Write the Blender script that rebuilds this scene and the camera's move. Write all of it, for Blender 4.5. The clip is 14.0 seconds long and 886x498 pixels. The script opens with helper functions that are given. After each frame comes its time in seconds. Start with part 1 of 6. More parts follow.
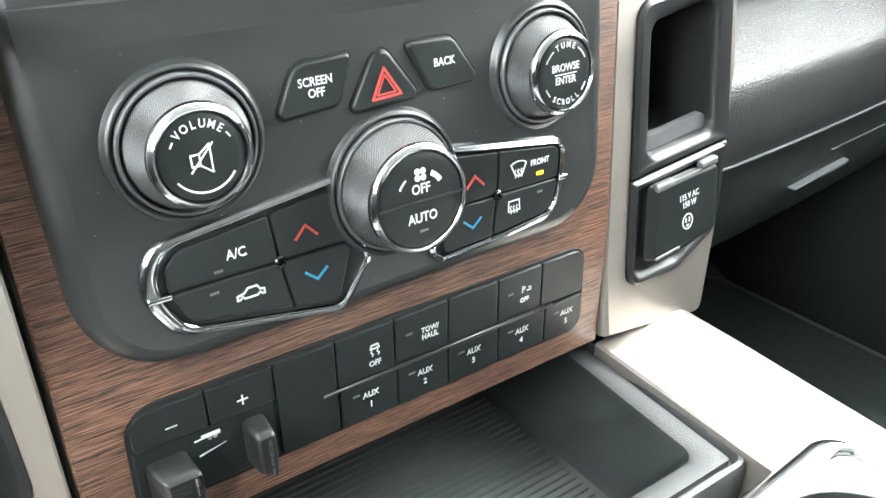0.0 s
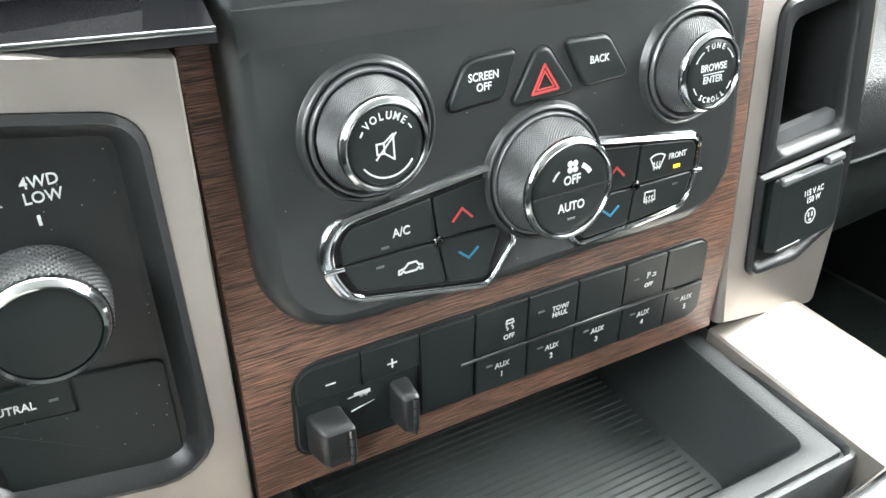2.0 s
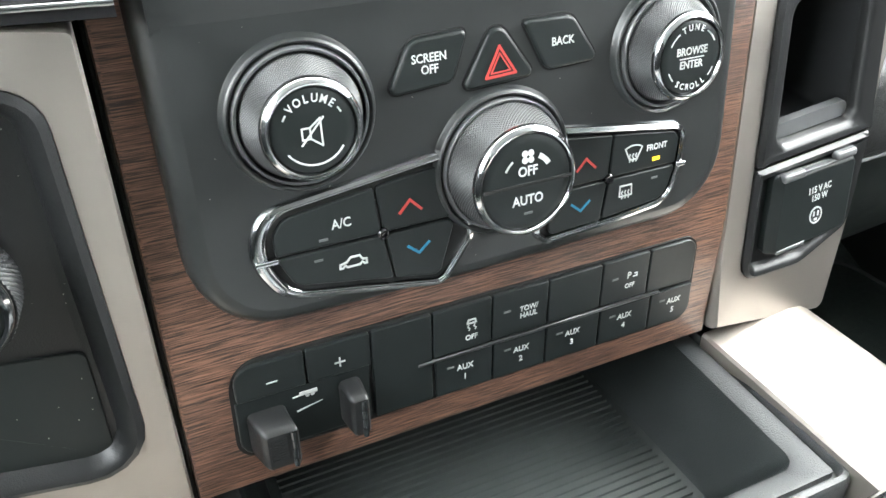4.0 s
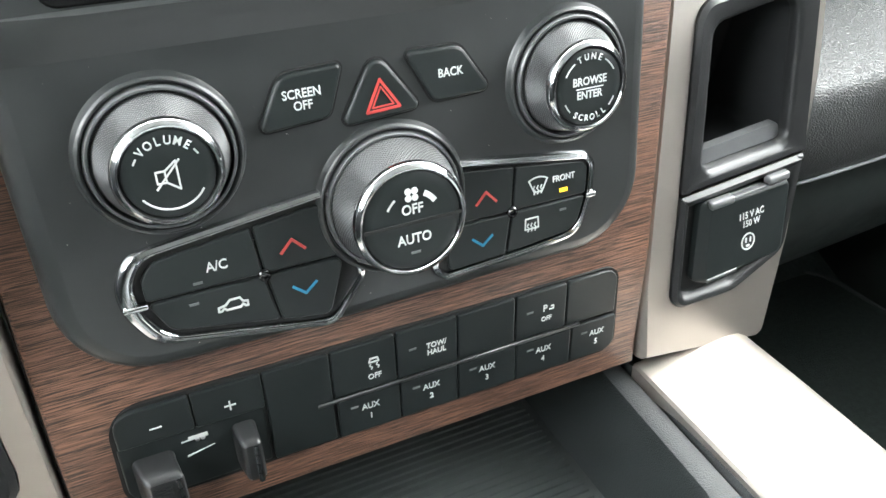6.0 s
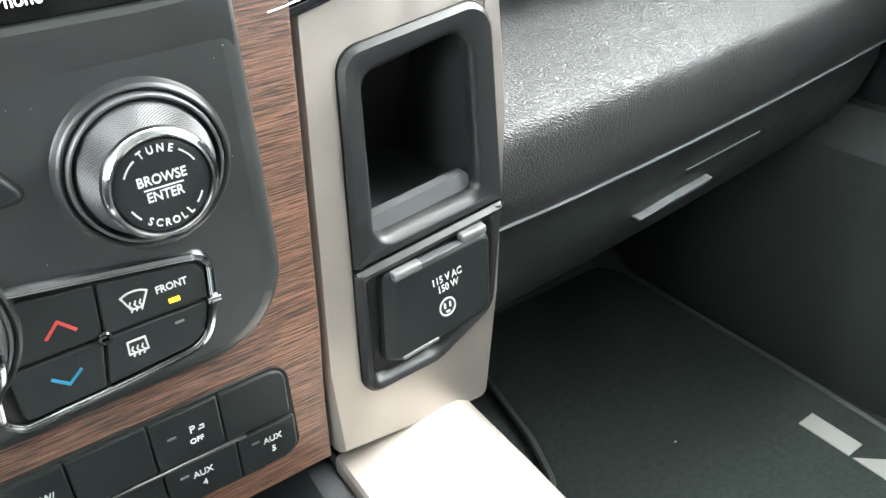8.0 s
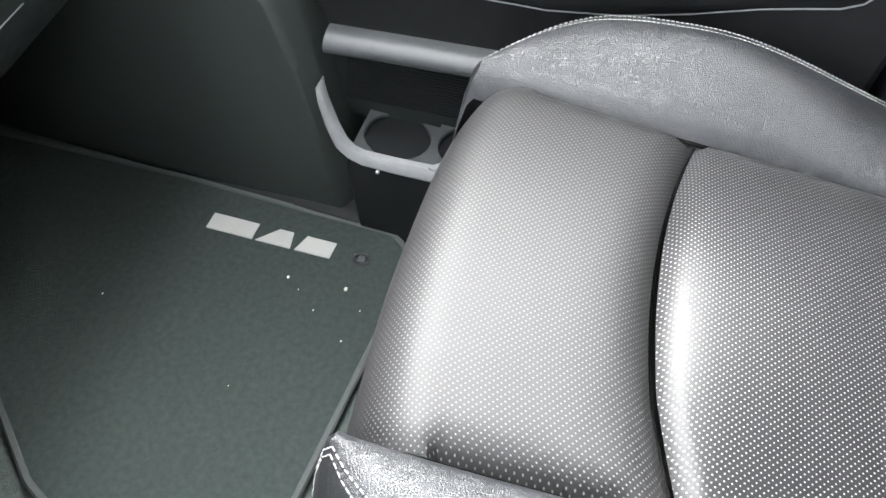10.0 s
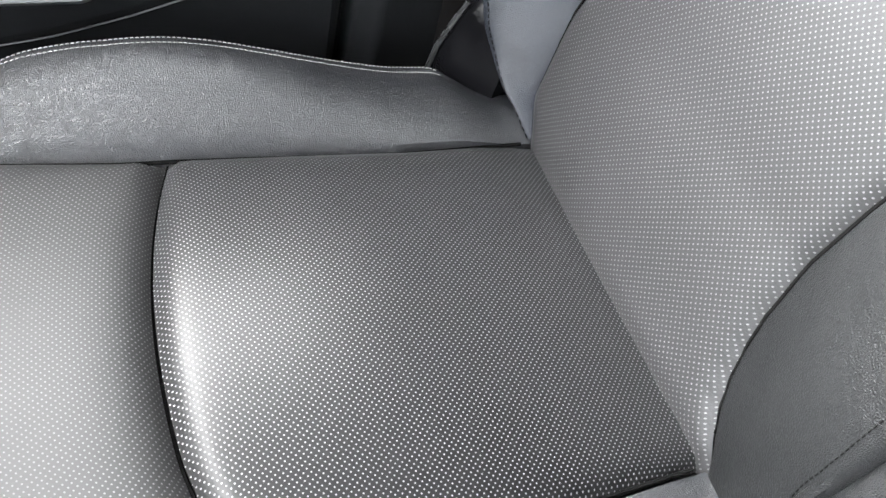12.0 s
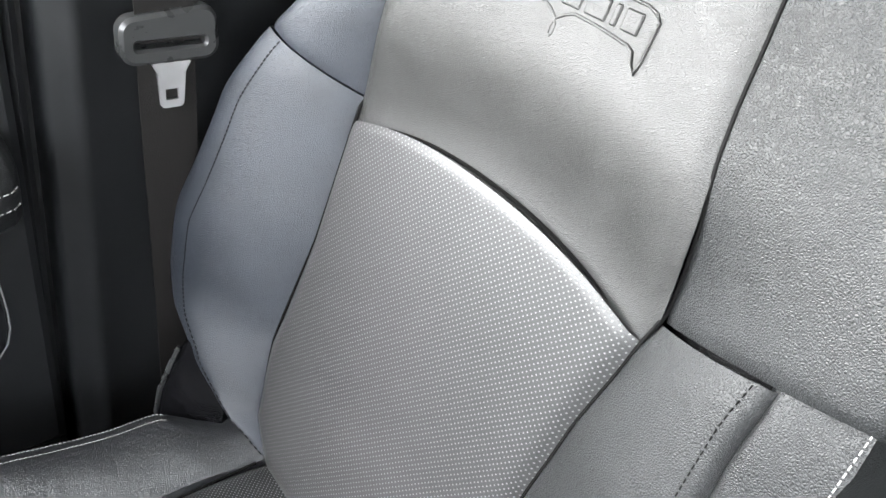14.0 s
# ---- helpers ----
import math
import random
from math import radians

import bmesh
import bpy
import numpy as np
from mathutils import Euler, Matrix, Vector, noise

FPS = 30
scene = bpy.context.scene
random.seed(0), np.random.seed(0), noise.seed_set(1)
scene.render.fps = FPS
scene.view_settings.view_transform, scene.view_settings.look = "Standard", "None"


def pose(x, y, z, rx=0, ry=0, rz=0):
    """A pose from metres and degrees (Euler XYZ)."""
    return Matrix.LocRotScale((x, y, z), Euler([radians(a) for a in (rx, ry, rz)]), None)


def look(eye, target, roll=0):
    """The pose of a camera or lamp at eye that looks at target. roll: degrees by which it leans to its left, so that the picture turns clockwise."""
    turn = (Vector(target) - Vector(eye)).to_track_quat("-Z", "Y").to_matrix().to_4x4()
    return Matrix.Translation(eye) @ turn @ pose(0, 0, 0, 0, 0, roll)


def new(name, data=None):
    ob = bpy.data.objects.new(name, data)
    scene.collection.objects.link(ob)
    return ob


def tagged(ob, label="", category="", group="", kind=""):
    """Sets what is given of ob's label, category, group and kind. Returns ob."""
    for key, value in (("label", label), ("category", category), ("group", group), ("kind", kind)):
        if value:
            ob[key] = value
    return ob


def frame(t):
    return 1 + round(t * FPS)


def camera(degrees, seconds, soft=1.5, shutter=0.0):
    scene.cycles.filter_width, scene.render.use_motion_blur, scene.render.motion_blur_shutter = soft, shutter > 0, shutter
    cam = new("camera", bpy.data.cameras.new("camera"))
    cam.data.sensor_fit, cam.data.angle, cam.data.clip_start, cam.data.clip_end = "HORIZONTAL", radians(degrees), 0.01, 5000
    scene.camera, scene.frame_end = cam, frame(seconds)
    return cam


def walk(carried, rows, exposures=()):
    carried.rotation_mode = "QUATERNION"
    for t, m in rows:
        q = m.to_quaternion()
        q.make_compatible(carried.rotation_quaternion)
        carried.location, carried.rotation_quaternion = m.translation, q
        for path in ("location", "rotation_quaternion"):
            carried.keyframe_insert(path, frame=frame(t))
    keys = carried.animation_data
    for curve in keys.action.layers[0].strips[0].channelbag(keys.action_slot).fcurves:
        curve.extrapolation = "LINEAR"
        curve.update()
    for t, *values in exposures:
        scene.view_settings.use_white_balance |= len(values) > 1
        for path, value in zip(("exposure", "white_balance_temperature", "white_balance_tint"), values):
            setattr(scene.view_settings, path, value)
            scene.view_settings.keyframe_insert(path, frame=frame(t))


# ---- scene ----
cam = camera(57.65, 14.0)

# seconds, x, y, z, yaw, pitch, roll
PATH = [
    (0, -0.1607, -0.2702, 0.0978, -34.73, -28.71, -0.12),
    (0.5, -0.1636, -0.2690, 0.0928, -31.26, -30.77, -0.44),
    (1, -0.1612, -0.2726, 0.0907, -29.13, -31.51, -0.77),
    (1.5, -0.1666, -0.2729, 0.0980, -29.90, -31.04, -0.07),
    (2, -0.1981, -0.2661, 0.1185, -29.03, -31.54, 0.29),
    (2.5, -0.2007, -0.2670, 0.1121, -26.64, -31.73, -0.35),
    (3, -0.1872, -0.2684, 0.1053, -25.83, -31.89, -0.40),
    (3.2, -0.1712, -0.2681, 0.1074, -25.47, -32.11, -0.49),
    (5.3, -0.1416, -0.2701, 0.1061, -24.66, -31.93, -0.73),
    (5.5, -0.1369, -0.2708, 0.1046, -25.09, -32.00, -0.53),
    (6, -0.0990, -0.2707, 0.1123, -24.27, -31.95, -1.33),
    (6.5, -0.0681, -0.2636, 0.1162, -23.61, -32.14, -2.12),
    (7, -0.0359, -0.2593, 0.1155, -25.54, -32.37, -2.02),
    (7.5, -0.0054, -0.2554, 0.1137, -30.55, -32.55, -0.76),
    (8, 0.0235, -0.2467, 0.1200, -36.04, -33.83, -0.16),
    (8.5, 0.0639, -0.2359, 0.1584, -48.71, -39.36, 2.92),
    (9, 0.0844, -0.2464, 0.1893, -62.55, -43.63, 5.01),
    (9.2, 0.0923, -0.2653, 0.2064, -66.05, -45.18, 5.36),
    (11.3, 0.1439, -0.3851, 0.2191, -110.65, -48.12, 16.55),
    (11.5, 0.1523, -0.3981, 0.2253, -113.43, -47.98, 16.22),
    (12, 0.1634, -0.4188, 0.2444, -119.24, -47.18, 15.74),
    (12.5, 0.1712, -0.4457, 0.2854, -124.69, -46.80, 14.87),
    (13, 0.1737, -0.4843, 0.3143, -126.74, -45.05, 11.69),
    (13.5, 0.1651, -0.4856, 0.3632, -131.32, -40.49, 10.91),
    (14, 0.1547, -0.4839, 0.3978, -132.03, -33.42, 9.14),
]


def cam_pose(x, y, z, yaw, pitch, roll):
    return Matrix.Translation((x, y, z)) @ Matrix.Rotation(radians(yaw), 4, "Z") @ Matrix.Rotation(radians(90 + pitch), 4, "X") @ Matrix.Rotation(radians(roll), 4, "Z")


EXPOSURES = [(0.0, 6.05, 6500, 3), (1.0, 5.85, 6500, 4), (2.5, 5.75, 6500, 4), (6.5, 5.65, 6500, 4), (7.5, 5.8, 6500, 3), (8.5, 5.85, 6500, 3), (9.2, 5.95, 6500, 6), (11.3, 5.25, 6500, 9), (12.2, 5.4, 6500, 9), (13.0, 5.4, 6500, 8), (13.5, 5.38, 6500, 8), (14.0, 5.28, 6500, 8)]
walk(cam, [(r[0], cam_pose(*r[1:])) for r in PATH], EXPOSURES)

# ---- light ----
world = bpy.data.worlds.new("overcast_sky")
scene.world = world
world.use_nodes = True
wn, wl = world.node_tree.nodes, world.node_tree.links
sky = wn.new("ShaderNodeTexSky")
sky.sky_type = "NISHITA"
sky.sun_disc = False
sky.sun_elevation = radians(45)
sky.sun_rotation = radians(50)
sky.air_density = 1.0
sky.dust_density = 0.8
soft = wn.new("ShaderNodeHueSaturation")
soft.inputs["Saturation"].default_value = 0.12
wl.new(sky.outputs[0], soft.inputs["Color"])
wl.new(soft.outputs[0], wn["Background"].inputs["Color"])
wn["Background"].inputs["Strength"].default_value = 0.15

sun = new("sun", bpy.data.lights.new("sun", "SUN"))
sun.data.energy = 0.5
sun.data.angle = radians(110)
sun.data.color = (1.0, 0.97, 0.93)
sun.matrix_world = look((1.6, 1.7, 2.6), (0, 0, 0))

scene.view_settings.exposure = 3.5


# ---- materials ----
def material(name, color=(0.5, 0.5, 0.5), rough=0.5, metal=0.0, spec=0.5, vary=0.0, vary_scale=60.0, bump=0.0, bump_scale=900.0, kind="noise", coat=0.0):
    m = bpy.data.materials.new(name)
    m.use_nodes = True
    n, l = m.node_tree.nodes, m.node_tree.links
    b = n["Principled BSDF"]
    b.inputs["Base Color"].default_value = (*color, 1)
    b.inputs["Roughness"].default_value = rough
    b.inputs["Metallic"].default_value = metal
    b.inputs["Specular IOR Level"].default_value = spec
    b.inputs["Coat Weight"].default_value = coat
    b.inputs["Coat Roughness"].default_value = 0.12
    tc = n.new("ShaderNodeTexCoord")
    if vary:
        t = n.new("ShaderNodeTexNoise")
        t.inputs["Scale"].default_value = vary_scale
        t.inputs["Detail"].default_value = 6
        l.new(tc.outputs["Object"], t.inputs["Vector"])
        r = n.new("ShaderNodeMapRange")
        r.inputs["From Min"].default_value, r.inputs["From Max"].default_value = 0.3, 0.7
        r.inputs["To Min"].default_value, r.inputs["To Max"].default_value = 1 - vary, 1 + vary
        l.new(t.outputs["Fac"], r.inputs["Value"])
        mul = n.new("ShaderNodeVectorMath")
        mul.operation = "SCALE"
        mul.inputs[0].default_value = color
        l.new(r.outputs[0], mul.inputs["Scale"])
        l.new(mul.outputs[0], b.inputs["Base Color"])
        rr = n.new("ShaderNodeMapRange")
        rr.inputs["From Min"].default_value, rr.inputs["From Max"].default_value = 0.3, 0.7
        rr.inputs["To Min"].default_value, rr.inputs["To Max"].default_value = max(0.02, rough - 0.06), min(1, rough + 0.06)
        l.new(t.outputs["Fac"], rr.inputs["Value"])
        l.new(rr.outputs[0], b.inputs["Roughness"])
    if bump:
        if kind == "noise":
            t = n.new("ShaderNodeTexNoise")
            t.inputs["Detail"].default_value = 3
            out = "Fac"
        else:
            t = n.new("ShaderNodeTexVoronoi")
            t.feature = "F1" if kind == "pebble" else "DISTANCE_TO_EDGE"
            out = "Distance"
        t.inputs["Scale"].default_value = bump_scale
        l.new(tc.outputs["Object"], t.inputs["Vector"])
        height = t.outputs[out]
        bp = n.new("ShaderNodeBump")
        bp.inputs["Strength"].default_value = bump
        bp.inputs["Distance"].default_value = 0.001
        bp.invert = kind == "pebble"
        l.new(height, bp.inputs["Height"])
        l.new(bp.outputs[0], b.inputs["Normal"])
    return m


def glow(name, color, strength):
    m = material(name, color, 0.4)
    b = m.node_tree.nodes["Principled BSDF"]
    b.inputs["Emission Color"].default_value = (*color, 1)
    b.inputs["Emission Strength"].default_value = strength
    return m


def wood_material():
    m = material("walnut_veneer", (0.2, 0.09, 0.05), 0.42, coat=0.15)
    n, l = m.node_tree.nodes, m.node_tree.links
    b = n["Principled BSDF"]
    tc = n.new("ShaderNodeTexCoord")

    def grain(scale, stretch, detail, lo, hi):
        mp = n.new("ShaderNodeMapping")
        mp.inputs["Scale"].default_value = stretch
        t = n.new("ShaderNodeTexNoise")
        t.inputs["Scale"].default_value = scale
        t.inputs["Detail"].default_value = detail
        t.inputs["Roughness"].default_value = 0.65
        r = n.new("ShaderNodeMapRange")
        r.inputs["From Min"].default_value, r.inputs["From Max"].default_value = lo, hi
        l.new(tc.outputs["Object"], mp.inputs["Vector"])
        l.new(mp.outputs[0], t.inputs["Vector"])
        l.new(t.outputs["Fac"], r.inputs["Value"])
        return r.outputs[0]

    broad = grain(60, (0.16, 1, 1), 5, 0.30, 0.70)
    fine = grain(1500, (0.030, 1, 1), 3, 0.42, 0.58)
    pores = grain(2000, (0.026, 1, 1), 2, 0.46, 0.58)
    mix = n.new("ShaderNodeMix")
    mix.data_type = "RGBA"
    mix.inputs["A"].default_value = (0.075, 0.036, 0.023, 1)
    mix.inputs["B"].default_value = (0.250, 0.128, 0.082, 1)
    add = n.new("ShaderNodeMath")
    add.operation = "MULTIPLY_ADD"
    l.new(fine, add.inputs[0])
    add.inputs[1].default_value = 0.55
    half = n.new("ShaderNodeMath")
    half.operation = "MULTIPLY"
    half.inputs[1].default_value = 0.45
    l.new(broad, half.inputs[0])
    l.new(half.outputs[0], add.inputs[2])
    l.new(add.outputs[0], mix.inputs["Factor"])
    dark = n.new("ShaderNodeMix")
    dark.data_type = "RGBA"
    dark.inputs["B"].default_value = (0.018, 0.010, 0.008, 1)
    l.new(mix.outputs["Result"], dark.inputs["A"])
    pm = n.new("ShaderNodeMath")
    pm.operation = "MULTIPLY"
    pm.inputs[1].default_value = 0.92
    l.new(pores, pm.inputs[0])
    l.new(pm.outputs[0], dark.inputs["Factor"])
    l.new(dark.outputs["Result"], b.inputs["Base Color"])
    bp = n.new("ShaderNodeBump")
    bp.invert = True
    bp.inputs["Strength"].default_value = 0.25
    bp.inputs["Distance"].default_value = 0.0006
    l.new(pores, bp.inputs["Height"])
    l.new(bp.outputs[0], b.inputs["Normal"])
    return m


def leather(name, color, rough, spec, grain=950.0, strength=0.35, folds=0.0, lean=38.0, stretch=(1.0, 1.0, 1.0), run=(1.0, 0.0, 0.0)):
    """Pebbled hide: small rounded cells, finer pores between them, broad wear, and hairline folds where it is creased."""
    m = material(name, color, rough, spec=spec, vary=0.16, vary_scale=25)
    n, l = m.node_tree.nodes, m.node_tree.links
    tc = n.new("ShaderNodeTexCoord")
    wob = n.new("ShaderNodeTexNoise")
    wob.inputs["Scale"].default_value = 60
    wob.inputs["Detail"].default_value = 2
    l.new(tc.outputs["Object"], wob.inputs["Vector"])
    bent = n.new("ShaderNodeVectorMath")
    bent.operation = "MULTIPLY_ADD"
    bent.inputs[1].default_value = (0.006, 0.006, 0.006)
    l.new(wob.outputs["Color"], bent.inputs[0])
    l.new(tc.outputs["Object"], bent.inputs[2])
    cell = n.new("ShaderNodeTexVoronoi")
    cell.feature = "DISTANCE_TO_EDGE"
    cell.inputs["Scale"].default_value = grain
    along = n.new("ShaderNodeMapping")
    along.inputs["Scale"].default_value = stretch
    aligned = n.new("ShaderNodeMapping")
    aligned.inputs["Rotation"].default_value = Vector(run).rotation_difference(Vector((1, 0, 0))).to_euler()
    l.new(bent.outputs[0], aligned.inputs["Vector"])
    l.new(aligned.outputs[0], along.inputs["Vector"])
    l.new(along.outputs[0], cell.inputs["Vector"])
    dome = n.new("ShaderNodeMapRange")
    dome.interpolation_type = "SMOOTHSTEP"
    dome.inputs["From Max"].default_value = 0.34
    l.new(cell.outputs["Distance"], dome.inputs["Value"])
    pore = n.new("ShaderNodeTexNoise")
    pore.inputs["Scale"].default_value = grain * 2.6
    pore.inputs["Detail"].default_value = 2
    l.new(tc.outputs["Object"], pore.inputs["Vector"])
    add = n.new("ShaderNodeMath")
    add.operation = "MULTIPLY_ADD"
    add.inputs[1].default_value = 0.5
    l.new(pore.outputs["Fac"], add.inputs[0])
    l.new(dome.outputs[0], add.inputs[2])
    height = add.outputs[0]
    if folds:
        for turn_, size in ((lean, 85.0), (lean - 30.0, 46.0)):
            turned = n.new("ShaderNodeMapping")
            turned.inputs["Rotation"].default_value = (radians(turn_), 0.3, 0.2)
            l.new(bent.outputs[0], turned.inputs["Vector"])
            tilt = n.new("ShaderNodeMapping")
            tilt.inputs["Scale"].default_value = (0.4, 1.0, 0.09)
            l.new(turned.outputs[0], tilt.inputs["Vector"])
            cv = n.new("ShaderNodeTexNoise")
            cv.inputs["Scale"].default_value = size
            cv.inputs["Detail"].default_value = 1
            cv.inputs["Roughness"].default_value = 0.5
            l.new(tilt.outputs[0], cv.inputs["Vector"])
            mid = n.new("ShaderNodeMath")
            mid.operation = "SUBTRACT"
            mid.inputs[1].default_value = 0.5
            l.new(cv.outputs["Fac"], mid.inputs[0])
            line = n.new("ShaderNodeMath")
            line.operation = "ABSOLUTE"
            l.new(mid.outputs[0], line.inputs[0])
            cm = n.new("ShaderNodeMapRange")
            cm.interpolation_type = "SMOOTHSTEP"
            cm.inputs["From Min"].default_value = 0.0
            cm.inputs["From Max"].default_value = 0.016
            cm.inputs["To Min"].default_value = -folds
            cm.inputs["To Max"].default_value = 0.0
            l.new(line.outputs[0], cm.inputs["Value"])
            mm = n.new("ShaderNodeMath")
            mm.operation = "ADD"
            l.new(height, mm.inputs[0])
            l.new(cm.outputs[0], mm.inputs[1])
            height = mm.outputs[0]
    bp = n.new("ShaderNodeBump")
    bp.inputs["Strength"].default_value = strength
    bp.inputs["Distance"].default_value = 0.0006
    l.new(height, bp.inputs["Height"])
    l.new(bp.outputs[0], n["Principled BSDF"].inputs["Normal"])
    return m


def perforated(name, rotation, scale=310, rough=0.54, spec=0.5, backing=0.1, unrolled=False, hide=0.004):
    """Black leather with a staggered grid of small holes; rotation turns the grid's plane into xy."""
    m = material(name, (0.05, 0.05, 0.052), rough, spec=spec)
    n, l = m.node_tree.nodes, m.node_tree.links
    b = n["Principled BSDF"]
    tc = n.new("ShaderNodeTexCoord")
    mp = n.new("ShaderNodeMapping")
    mp.inputs["Rotation"].default_value = rotation
    l.new(tc.outputs["UV" if unrolled else "Object"], mp.inputs["Vector"])
    turn = n.new("ShaderNodeMapping")
    turn.inputs["Rotation"].default_value = (0, 0, radians(45))
    l.new(mp.outputs[0], turn.inputs["Vector"])
    v = n.new("ShaderNodeTexVoronoi")
    v.voronoi_dimensions = "2D"
    v.inputs["Scale"].default_value = scale
    v.inputs["Randomness"].default_value = 0.06
    l.new(turn.outputs[0], v.inputs["Vector"])
    r = n.new("ShaderNodeMapRange")
    r.interpolation_type = "SMOOTHSTEP"
    r.inputs["From Min"].default_value, r.inputs["From Max"].default_value = 0.13, 0.21
    l.new(v.outputs["Distance"], r.inputs["Value"])
    mix = n.new("ShaderNodeMix")
    mix.data_type = "RGBA"
    mix.inputs["A"].default_value = (backing, backing, backing * 1.02, 1)
    mix.inputs["B"].default_value = (hide, hide, hide * 1.04, 1)
    l.new(r.outputs[0], mix.inputs["Factor"])
    l.new(mix.outputs["Result"], b.inputs["Base Color"])
    gloss = n.new("ShaderNodeMapRange")
    gloss.inputs["To Min"].default_value, gloss.inputs["To Max"].default_value = 0.03, spec
    l.new(r.outputs[0], gloss.inputs["Value"])
    l.new(gloss.outputs[0], b.inputs["Specular IOR Level"])
    g = n.new("ShaderNodeTexVoronoi")
    g.feature = "SMOOTH_F1"
    g.inputs["Scale"].default_value = 900
    l.new(tc.outputs["Object"], g.inputs["Vector"])
    add = n.new("ShaderNodeMath")
    add.operation = "MULTIPLY_ADD"
    add.inputs[1].default_value = -0.45
    l.new(g.outputs["Distance"], add.inputs[0])
    l.new(r.outputs[0], add.inputs[2])
    bp = n.new("ShaderNodeBump")
    bp.inputs["Strength"].default_value = 0.38
    bp.inputs["Distance"].default_value = 0.0006
    l.new(add.outputs[0], bp.inputs["Height"])
    l.new(bp.outputs[0], b.inputs["Normal"])
    return m


M_BEZEL = material("soft_black_plastic", (0.019, 0.021, 0.021), 0.37, spec=0.65, vary=0.12, bump=0.08, bump_scale=2500)
M_BIN = material("bin_black_plastic", (0.013, 0.016, 0.016), 0.45, vary=0.12, bump=0.2, bump_scale=1300, kind="pebble")
M_LEVER = material("lever_grey_plastic", (0.016, 0.0165, 0.017), 0.36, vary=0.1, bump=0.1, bump_scale=2500)
M_BUTTON = material("button_black", (0.010, 0.013, 0.013), 0.42, spec=0.36, vary=0.1, bump=0.05, bump_scale=3000)
M_GAP = material("shadow_gap_black", (0.006, 0.006, 0.006), 0.8)
M_WOOD = wood_material()
M_SILVER = material("champagne_satin_paint", (0.405, 0.372, 0.336), 0.40, metal=0.8, vary=0.03, bump=0.03, bump_scale=4000)
M_CHROME = material("chrome", (0.48, 0.49, 0.50), 0.13, metal=1.0)
M_COLLAR = material("satin_grey_collar", (0.060, 0.062, 0.064), 0.30, spec=0.7)
M_SMOKE = material("dark_chrome", (0.32, 0.33, 0.34), 0.18, metal=1.0)
M_GLOSS = material("gloss_black", (0.008, 0.008, 0.009), 0.06)
M_GRIP = material("knurled_grey_grip", (0.030, 0.031, 0.032), 0.40, spec=0.5)
M_RECLINE = material("shiny_grained_plastic", (0.003, 0.003, 0.0035), 0.12, spec=0.09, vary=0.1, bump=0.12, bump_scale=700, kind="pebble")
M_WHITE = material("white_print", (0.52, 0.53, 0.52), 0.5)
M_GREY = material("grey_print", (0.10, 0.105, 0.105), 0.5)
M_RED = material("red_print", (0.46, 0.055, 0.050), 0.5)
M_BLUE = material("blue_print", (0.03, 0.22, 0.38), 0.5)
M_AMBER = glow("amber_lamp", (1.0, 0.50, 0.02), 0.06)
M_SCREEN = material("screen_glass", (0.004, 0.004, 0.004), 0.12)
M_SCREENTEXT = glow("screen_text", (0.8, 0.8, 0.8), 0.05)
M_POCKET = material("grained_pocket_plastic", (0.011, 0.0115, 0.012), 0.37, spec=0.48, vary=0.12, bump=0.12, bump_scale=1500, kind="pebble")
M_LIP = material("grey_lip_plastic", (0.10, 0.102, 0.104), 0.40, vary=0.1, bump=0.1, bump_scale=1500)
M_LINER = material("pocket_liner_black", (0.014, 0.015, 0.016), 0.6, spec=0.3, vary=0.1, bump=0.05, bump_scale=2500)
M_TRIM = material("grained_black_trim", (0.034, 0.036, 0.037), 0.5, vary=0.15, bump=0.25, bump_scale=1300, kind="pebble")
M_PAD = leather("grained_vinyl_pad", (0.036, 0.037, 0.037), 0.40, 0.52, 760, 0.55, stretch=(0.36, 1.0, 1.0), run=(0.80, -0.42, -0.42))
M_RUBBER = material("ribbed_rubber", (0.034, 0.039, 0.038), 0.40, vary=0.15, bump=0.1, bump_scale=2000)
M_CARPET = material("black_carpet", (0.070, 0.084, 0.079), 0.95, spec=0.1, vary=0.2, vary_scale=160, bump=0.9, bump_scale=700)
M_MAT = material("floor_mat_pile", (0.039, 0.049, 0.046), 0.95, spec=0.1, vary=0.16, vary_scale=160, bump=0.9, bump_scale=600)
M_BIND = material("mat_binding", (0.070, 0.078, 0.076), 0.8, bump=0.5, bump_scale=1500)
M_LOGO = material("light_grey_stitching", (0.40, 0.40, 0.385), 0.8, bump=0.5, bump_scale=1500)
M_PILLAR = material("satin_black_pillar_plastic", (0.0078, 0.0083, 0.009), 0.38, spec=0.18, vary=0.12, bump=0.15, bump_scale=1500, kind="pebble")
M_KICK = material("kick_panel_plastic", (0.021, 0.026, 0.0245), 0.5, vary=0.12, bump=0.15, bump_scale=1500, kind="pebble")
M_DOOR = material("door_trim_plastic", (0.0095, 0.0105, 0.0115), 0.45, spec=0.24, vary=0.12, bump=0.2, bump_scale=1500, kind="pebble")
M_DOORLIGHT = material("pale_grey_plastic", (0.17, 0.175, 0.18), 0.45, vary=0.1, bump=0.15, bump_scale=1500, kind="pebble")
M_DOORGREY = material("dark_grey_door_plastic", (0.055, 0.058, 0.061), 0.42, vary=0.1, bump=0.15, bump_scale=1500, kind="pebble")
M_LATCH = material("dark_latch_plastic", (0.019, 0.0195, 0.020), 0.3, vary=0.1)
